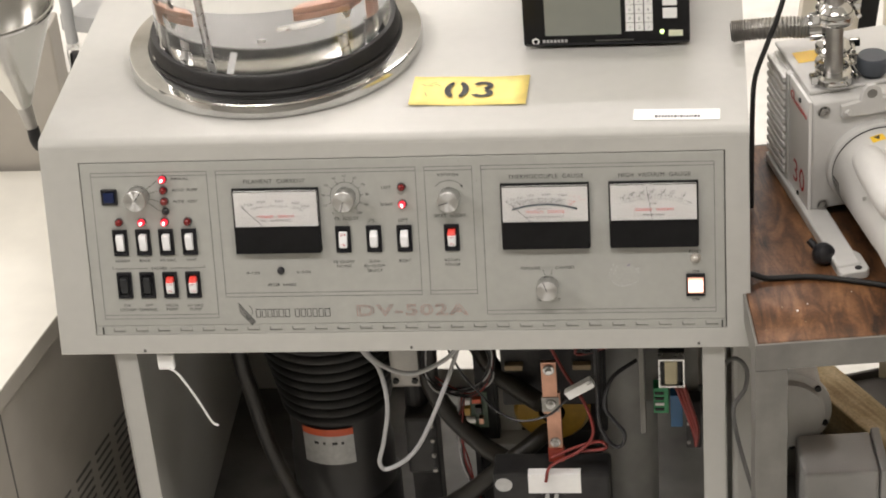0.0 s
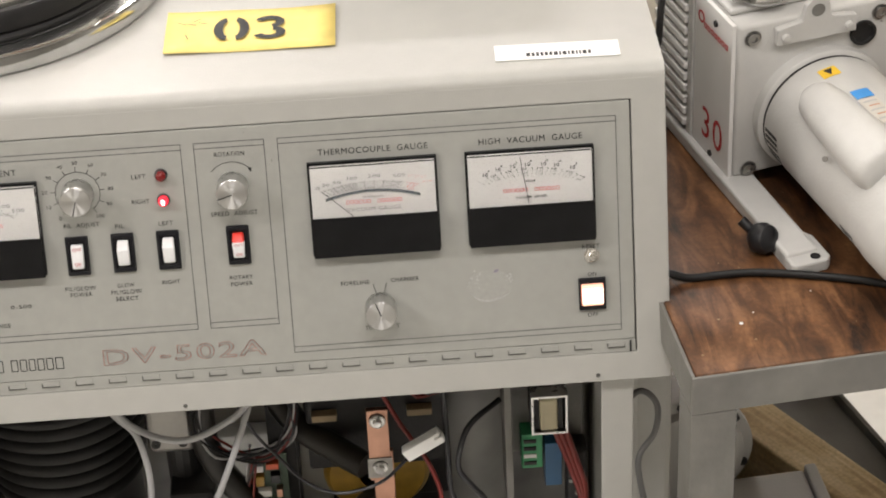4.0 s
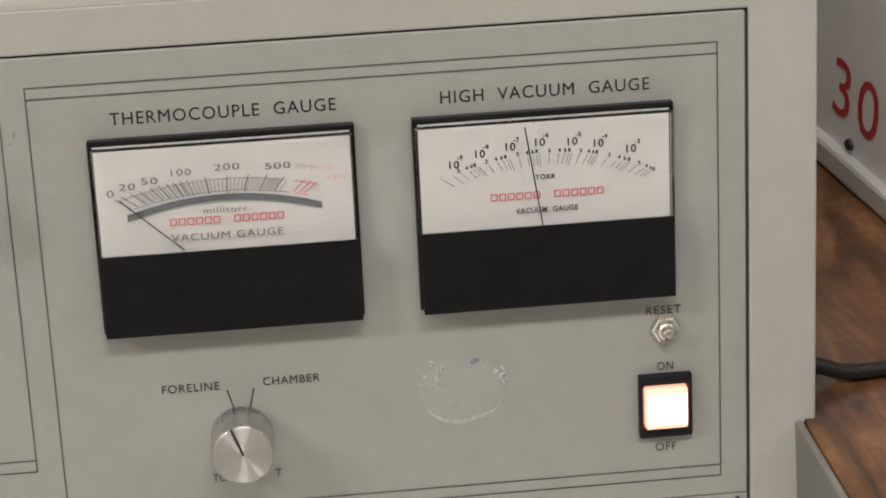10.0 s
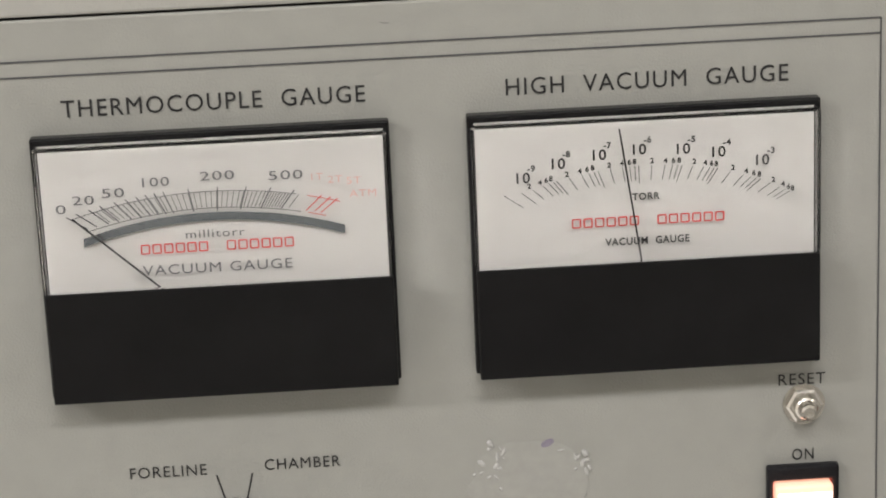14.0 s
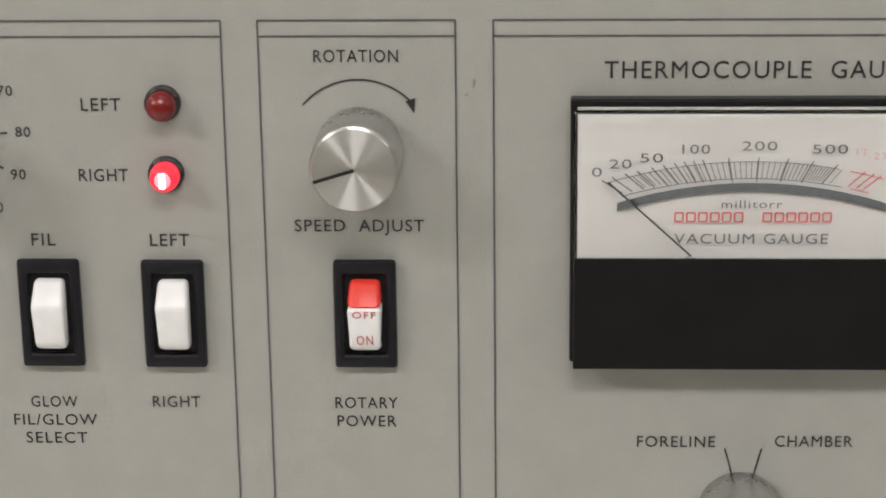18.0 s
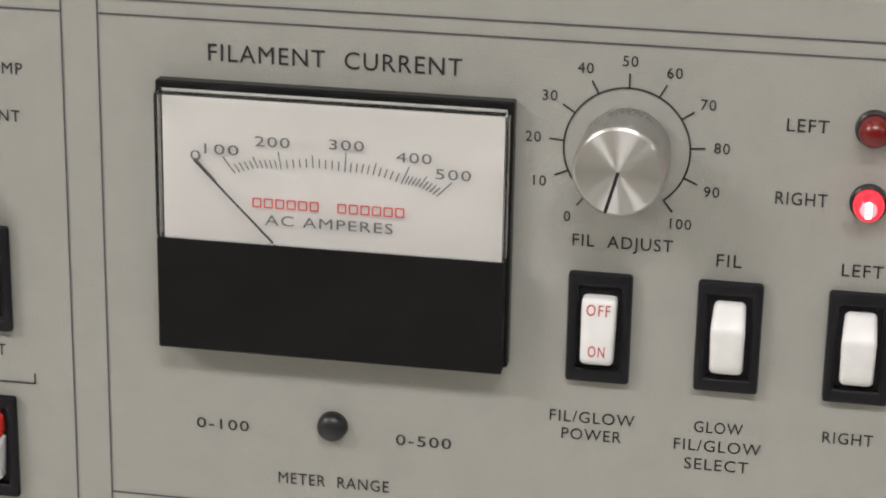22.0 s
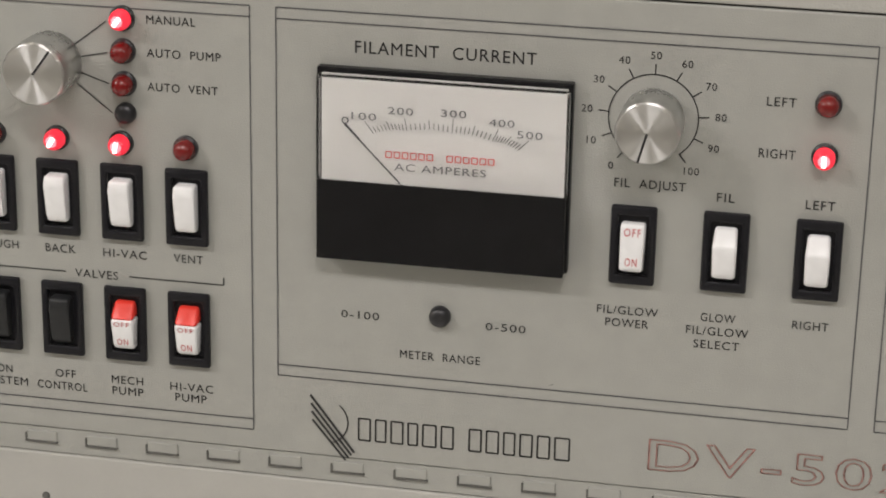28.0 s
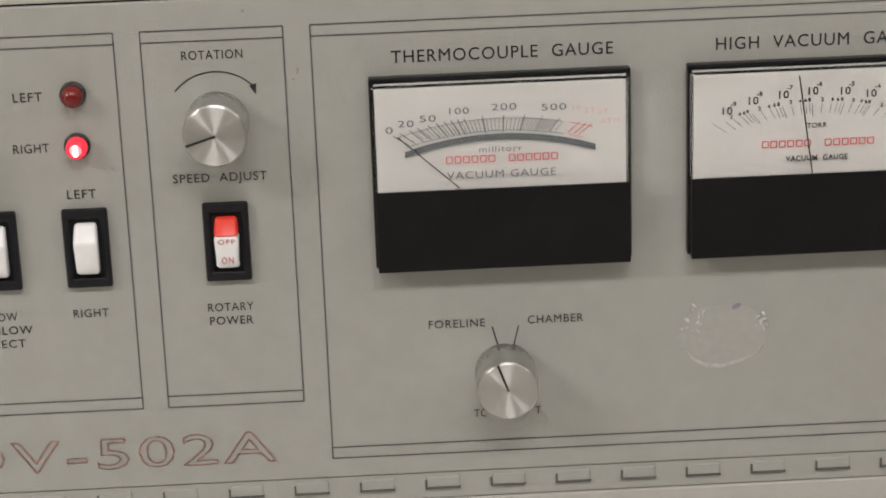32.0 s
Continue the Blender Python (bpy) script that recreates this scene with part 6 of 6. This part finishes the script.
bm = lathe([(0, 0), (0.0125, 0), (0.0125, 0.006), (0.0185, 0.007), (0.0195, 0.010), (0.0195, 0.026), (0.0175, 0.029), (0, 0.030)], 32)
part("knurled_cap", bm, CAP, cap, smooth=True)
plug = thing("black_plug", "black plug with round grip on the table", "plug", pose(0.4735, 0.0410, 0.7405, 0, 0, 20) @ Matrix.Scale(0.8, 4))
part("grip", lathe([(0, 0), (0.011, 0), (0.0155, 0.005), (0.0165, 0.013), (0.0140, 0.021), (0.0080, 0.025), (0, 0.026)], 20), PLASTIC, plug, at=pose(0, 0, 0.0165, 70, 0, 20) @ Matrix.Translation((0, 0, -0.013)), smooth=True)
part("stalk", rod((-0.006, 0.010, 0.020), (-0.014, 0.022, 0.030), 0.0055, 12), PLASTIC, plug, smooth=True)
cable("mains_cable", "black mains cable lying across the table", [(0.340, 0.010, 0.660), (0.378, 0.006, 0.7452), (0.410, 0.007, 0.7438), (0.4567, 0.0090, 0.7438), (0.5050, -0.0010, 0.7438), (0.5500, -0.0150, 0.7438), (0.587, -0.0349, 0.7438), (0.6211, -0.0422, 0.7438), (0.69, -0.040, 0.7438), (0.80, 0.005, 0.7438)], 0.0034, RUBBER)
cable("black_hanging_cable", "thin black cable rising beside the cabinet", [(0.3945, 0.16, 0.745), (0.3945, 0.13, 0.84), (0.3945, 0.10, 0.915), (0.398, 0.10, 0.955), (0.412, 0.10, 0.998), (0.430, 0.11, 1.05), (0.48, 0.20, 1.20)], 0.0030, RUBBER)

# cream cabinet behind the table and a leaning board
CREAM = material("cream_enamel", (0.86, 0.81, 0.69), 0.5, vary=0.02, scale=20, stain=0.04, stain_scale=2)
cb = thing("cream_cabinet", "cream enamelled equipment cabinet on legs behind table", "cabinet", pose(0.560, 0.366, 0, 0, 0, -10))
part("body", box(0, 1.5, 0.0, 0.45, 0.742, 1.75, 0.004), CREAM, cb)
for x in (0.01, 1.45):
    for y in (0.01, 0.40):
        part("leg", box(x, x + 0.04, y, y + 0.04, 0, 0.742, 0.002), CREAM, cb)
part("latch", box(0.110, 0.123, -0.002, 0.001, 0.776, 0.7785, 0.0005), GAP, cb, "small dark latch slot")
part("latch", box(0.1105, 0.1225, -0.002, 0.001, 0.762, 0.7635, 0.0003), LABEL_GREY, cb)
lb = thing("leaning_board", "white board leaning behind the evaporator", "board", pose(0.405, 0.76, 0, 0, 6.5, 8))
part("panel", box(0, 0.085, 0, 0.02, 0.012, 1.5, 0.002), material("board_white", (0.82, 0.77, 0.66), 0.6, vary=0.03, scale=20, stain=0.06), lb)
part("edge_strip", box(0.0855, 0.112, 0.004, 0.018, 0.0125, 1.5, 0.001), DARK, lb, "dark edge of the board")

# ---------- below the table ----------
sk = thing("steel_skid", "low dark steel tray on short legs under table", "skid", pose(0.684, 0.140, 0, 0, 0, 17.5))
part("tray", slab([(-0.30, -0.12), (0, -0.12), (0, 0.26), (-0.22, 0.26), (-0.30, 0.02)], 0.328, 0.335, 0.001), SKID, sk)
for a in ((-0.30, 0.0, -0.126, -0.1205), (-0.22, 0.0, 0.2605, 0.266), (0.0005, 0.006, -0.12, 0.26), (-0.306, -0.3005, -0.12, 0.02)):
    part("rim", box(a[0], a[1], a[2], a[3], 0.312, 0.345, 0.001), SKID, sk)
for x, y in ((-0.29, -0.11), (-0.03, -0.11), (-0.21, 0.22), (-0.03, 0.22)):
    part("leg", box(x, x + 0.03, y, y + 0.03, 0, 0.328, 0.001), SKID, sk)
beam = thing("timber_beam", "sawn square pine beam lying on the skid", "beam", pose(0.651, 0.089, 0.3352, 0, 0, 32.4))
part("sawn_timber", box(-0.051, 0.0, 0.0, 0.36, 0, 0.065, 0.0025), LUMBER, beam)
P2 = pose(0.434, 0.150, 0.3352, 0, 0, 5)
pb = thing("small_vacuum_pump", "grey pump with bolted round flange under table", "vacuum pump", P2)
ffl = part("flange", lathe([(0, 0), (0.058, 0), (0.059, 0.002), (0.059, 0.010), (0.050, 0.012), (0.048, 0.020), (0.030, 0.024), (0, 0.024)], 40, FACE), MOTOR_LIGHT, pb, "pale round end flange", at=pose(0, 0, 0.119), smooth=True)
part("drum", lathe([(0, 0), (0.052, 0), (0.052, 0.13), (0, 0.13)], 40, FACE), MOTOR_LIGHT, pb, at=pose(0, 0.131, 0.119), smooth=True)
for k in range(6):
    part("flange_bolt", lathe([(0, 0.012), (0.0042, 0.012), (0.0042, 0.016), (0, 0.0165)], 8, FACE), DARK, ffl, at=Matrix.Rotation(radians(60 * k + 20), 4, "Y") @ Matrix.Translation((0.0535, 0.002, 0)))
part("saddle", box(-0.035, 0.035, 0.01, 0.12, 0, 0.07, 0.003), TABLE_STEEL, pb)
part("motor_box", box(0.012, 0.104, -0.108, -0.026, 0.004, 0.094, 0.004), MOTOR_GREY, pb, "grey box-shaped motor housing")
part("end_plate", box(0.105, 0.116, -0.111, -0.023, 0.002, 0.097, 0.002), MOTOR_GREY, pb)
for k in range(4):
    part("vent_slit", box(0.1155, 0.1164, -0.09, -0.045, 0.022 + 0.014 * k, 0.027 + 0.014 * k), DARK, pb)
part("blue_side", box(-0.060, -0.030, -0.03, 0.02, 0.0, 0.06, 0.003), material("blue_enamel", (0.012, 0.02, 0.09), 0.4), pb, "dark blue foot")
bx = thing("grey_duct_plate", "grey sheet plate beside the cabinet leg", "plate", pose(0.3690, 0.06, 0))
part("sheet", box(0, 0.036, 0, 0.05, 0, 0.640, 0.006), CABINET, bx)
cable("grey_lead", "grey lead looped beside the cabinet leg", [(0.350, 0.00, 0.62), (0.370, 0.015, 0.627), (0.3845, 0.015, 0.612), (0.383, 0.012, 0.585), (0.370, 0.012, 0.560), (0.371, 0.012, 0.530), (0.383, 0.012, 0.47), (0.400, 0.020, 0.40), (0.425, 0.035, 0.345), (0.45, 0.06, 0.340)], 0.0027, material("dark_grey_jacket", (0.14, 0.14, 0.135), 0.5))

# ---------- neighbour bench, funnel and cart ----------
nb = thing("side_bench", "beige instrument bench with off-white top and louvred side", "bench")
LEAN = 0.2115           # the bench's side runs askew: x gained for each metre in y


def side_x(y):
    return -0.4579 + (y - 0.1814) * LEAN


part("top_slab", slab([(-1.25, -0.24), (side_x(-0.24), -0.24), (side_x(0.49), 0.49), (-1.25, 0.49)], 0.6172, 0.620, 0.001), BENCH, nb, "off-white laminate top", smooth=True)
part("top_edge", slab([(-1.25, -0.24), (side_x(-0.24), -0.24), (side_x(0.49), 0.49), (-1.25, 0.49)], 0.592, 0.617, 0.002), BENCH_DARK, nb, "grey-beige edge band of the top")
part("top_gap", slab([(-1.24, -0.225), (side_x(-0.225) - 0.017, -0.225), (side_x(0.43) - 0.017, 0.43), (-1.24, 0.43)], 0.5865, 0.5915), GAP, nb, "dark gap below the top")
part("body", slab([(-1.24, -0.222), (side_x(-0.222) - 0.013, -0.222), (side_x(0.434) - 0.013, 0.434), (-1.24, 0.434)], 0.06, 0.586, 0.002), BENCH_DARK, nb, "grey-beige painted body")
part("plinth", slab([(-1.22, -0.20), (side_x(-0.20) - 0.03, -0.20), (side_x(0.42) - 0.03, 0.42), (-1.22, 0.42)], 0, 0.0595), GAP, nb)
ASKEW = -math.degrees(math.atan(LEAN))
part("corner_seam", box(-0.0005, 0.0009, -0.0012, 0.0012, 0.062, 0.576), GAP, nb, at=pose(side_x(-0.015) - 0.013, -0.015, 0, 0, 0, ASKEW))
slot = None
for y in (0.1063, 0.167, 0.2263, 0.2863, 0.346):
    for k in range(17):
        m = pose(side_x(y - 0.0225) - 0.013, y - 0.0225, 0.362 - 0.0136 * k, 0, 0, ASKEW)
        if slot is None:
            slot = part("louvre", box(-0.0040, 0.0008, -0.0225, 0.0225, -0.0023, 0.0023, 0.0006), GAP, nb, at=m)
        else:
            ob = new("louvre", slot.data)
            ob.parent = nb
            ob.matrix_basis = m
part("side_screw", lathe([(0, 0), (0.004, 0), (0.003, 0.002), (0, 0.0024)], 10, Matrix.Rotation(radians(90), 4, "Y")), GAP, nb, at=pose(side_x(-0.05) - 0.013, -0.05, 0.41))
nc = thing("grey_screen_panel", "grey painted upright screen panel behind the bench", "screen panel")
part("body", box(-1.30, -0.528, 0.500, 0.550, 0.0, 0.835, 0.003), BENCH_DARK, nc)
part("foot_rail", box(-1.30, -0.60, 0.551, 0.66, 0.0, 0.03, 0.002), BENCH_DARK, nc)
fn = thing("steel_funnel", "shiny stainless steel funnel with black outlet hose", "funnel", pose(-0.456, 0.10, -0.008))
lean = pose(0.010, 0, 0.945, 0, -4, 0) @ Matrix.Diagonal((0.85, 0.85, 1.22, 1))
POLISHED = material("funnel_stainless", (0.60, 0.595, 0.57), 0.22, 1.0, vary=0.015, scale=40, stain=0.03)
part("cone", lathe([(0.0100, 0), (0.0720, 0.100), (0.0735, 0.1005), (0.0740, 0.099), (0.0720, 0.0965), (0.0086, 0.001)], 48), POLISHED, fn, "polished stainless cone", at=lean, smooth=True)
part("rim", lathe([(0.0722, 0.0985), (0.0750, 0.0985), (0.0757, 0.1005), (0.0750, 0.1025), (0.0722, 0.1025)], 48), CHROME, fn, at=lean, smooth=True)
part("spout", rod((0.010, 0, 0.948), (0.0155, 0, 0.912), 0.0095, 20, r2=0.0062), DULL, fn, smooth=True)
part("outlet_hose", tube([(0.0152, 0, 0.917), (0.0190, 0, 0.894), (0.026, 0.05, 0.85), (0.030, 0.11, 0.74), (0.024, 0.15, 0.50), (0.015, 0.16, 0.20), (0.012, 0.16, 0.004)], 0.0074, 12), RUBBER, fn, "black rubber outlet hose", smooth=True)
FRAME_GREY = material("cart_paint", (0.38, 0.385, 0.38), 0.45, vary=0.04, scale=30, stain=0.1)
TEAL = material("teal_post_paint", (0.06, 0.16, 0.20), 0.45, vary=0.06, scale=30)
ct = thing("steel_cart", "grey steel shelf cart on black swivel casters", "cart", pose(-0.925, 1.872, 0, 0, 0, -16))
part("lower_shelf", box(-0.02, 0.62, 0.012, 0.50, 0.150, 0.153, 0.0006), FRAME_GREY, ct)
part("shelf_rail", box(-0.02, 0.62, 0.0, 0.012, 0.128, 0.165, 0.002), FRAME_GREY, ct)
part("shelf_rail", box(-0.02, 0.62, 0.50, 0.512, 0.128, 0.165, 0.002), FRAME_GREY, ct)
part("upper_shelf", box(-0.02, 0.62, 0.0, 0.512, 0.74, 0.765, 0.003), FRAME_GREY, ct)
for x in (0.0, 0.60):
    for y in (0.0, 0.50):
        part("leg_tube", rod((x, y, 0.105), (x, y, 0.76), 0.0125, 14), FRAME_GREY, ct, smooth=True)
        cas = part("caster", box(-0.011, 0.011, -0.004, 0.004, 0, 0.02, 0.001), STEEL, ct, at=pose(x, y, 0.088, 0, 0, 30))
        part("caster_wheel", lathe([(0, -0.011), (0.031, -0.011), (0.0365, -0.006), (0.0365, 0.006), (0.031, 0.011), (0, 0.011)], 28, Matrix.Rotation(radians(90), 4, "Y")), RUBBER, cas, at=pose(0.0, 0.016, -0.0512), smooth=True)
        for s in (-0.0135, 0.0135):
            part("caster_fork", slab([(-0.012, 0.006), (0.012, 0.006), (0.022, -0.050), (0.010, -0.056)], -0.001, 0.001, m=pose(s, 0, 0, 90, 0, 90)), STEEL, cas)
        part("caster_axle", rod((-0.016, 0.016, -0.0512), (0.016, 0.016, -0.0512), 0.004, 10), STEEL, cas)
tp = thing("teal_post", "teal painted square steel post on the floor", "post", pose(-0.757, 1.76, 0))
part("post", box(-0.018, 0.018, -0.018, 0.018, 0.004, 1.4, 0.002), TEAL, tp)
part("foot_plate", box(-0.04, 0.04, -0.04, 0.04, 0, 0.0045, 0.001), TEAL, tp)
pf = thing("pipe_elbow", "chrome pipe fittings lying on the floor", "pipe fitting", pose(-1.03, 1.87, 0))
part("elbow_pipe", tube([(-0.03, 0.10, 0.013), (0.005, 0.10, 0.05), (0.02, 0.08, 0.06), (0.028, 0.05, 0.03), (0.028, 0.045, 0.014)], 0.0125, 14), CHROME, pf, "bent chrome elbow", smooth=True)
part("elbow_flange", lathe([(0, 0), (0.024, 0), (0.025, 0.004), (0.024, 0.009), (0, 0.009)], 24), CHROME, pf, at=pose(0.028, 0.044, 0), smooth=True)
pf = thing("straight_pipe", "straight chrome pipe lying on the floor", "pipe fitting", pose(-0.985, 1.885, 0))
part("pipe", rod((0, 0.02, 0.0125), (0.085, -0.02, 0.0125), 0.0122, 18), CHROME, pf, smooth=True)
part("pipe_collar", rod((0.080, -0.018, 0.0165), (0.092, -0.0235, 0.0165), 0.0162, 18), CHROME, pf, smooth=True)
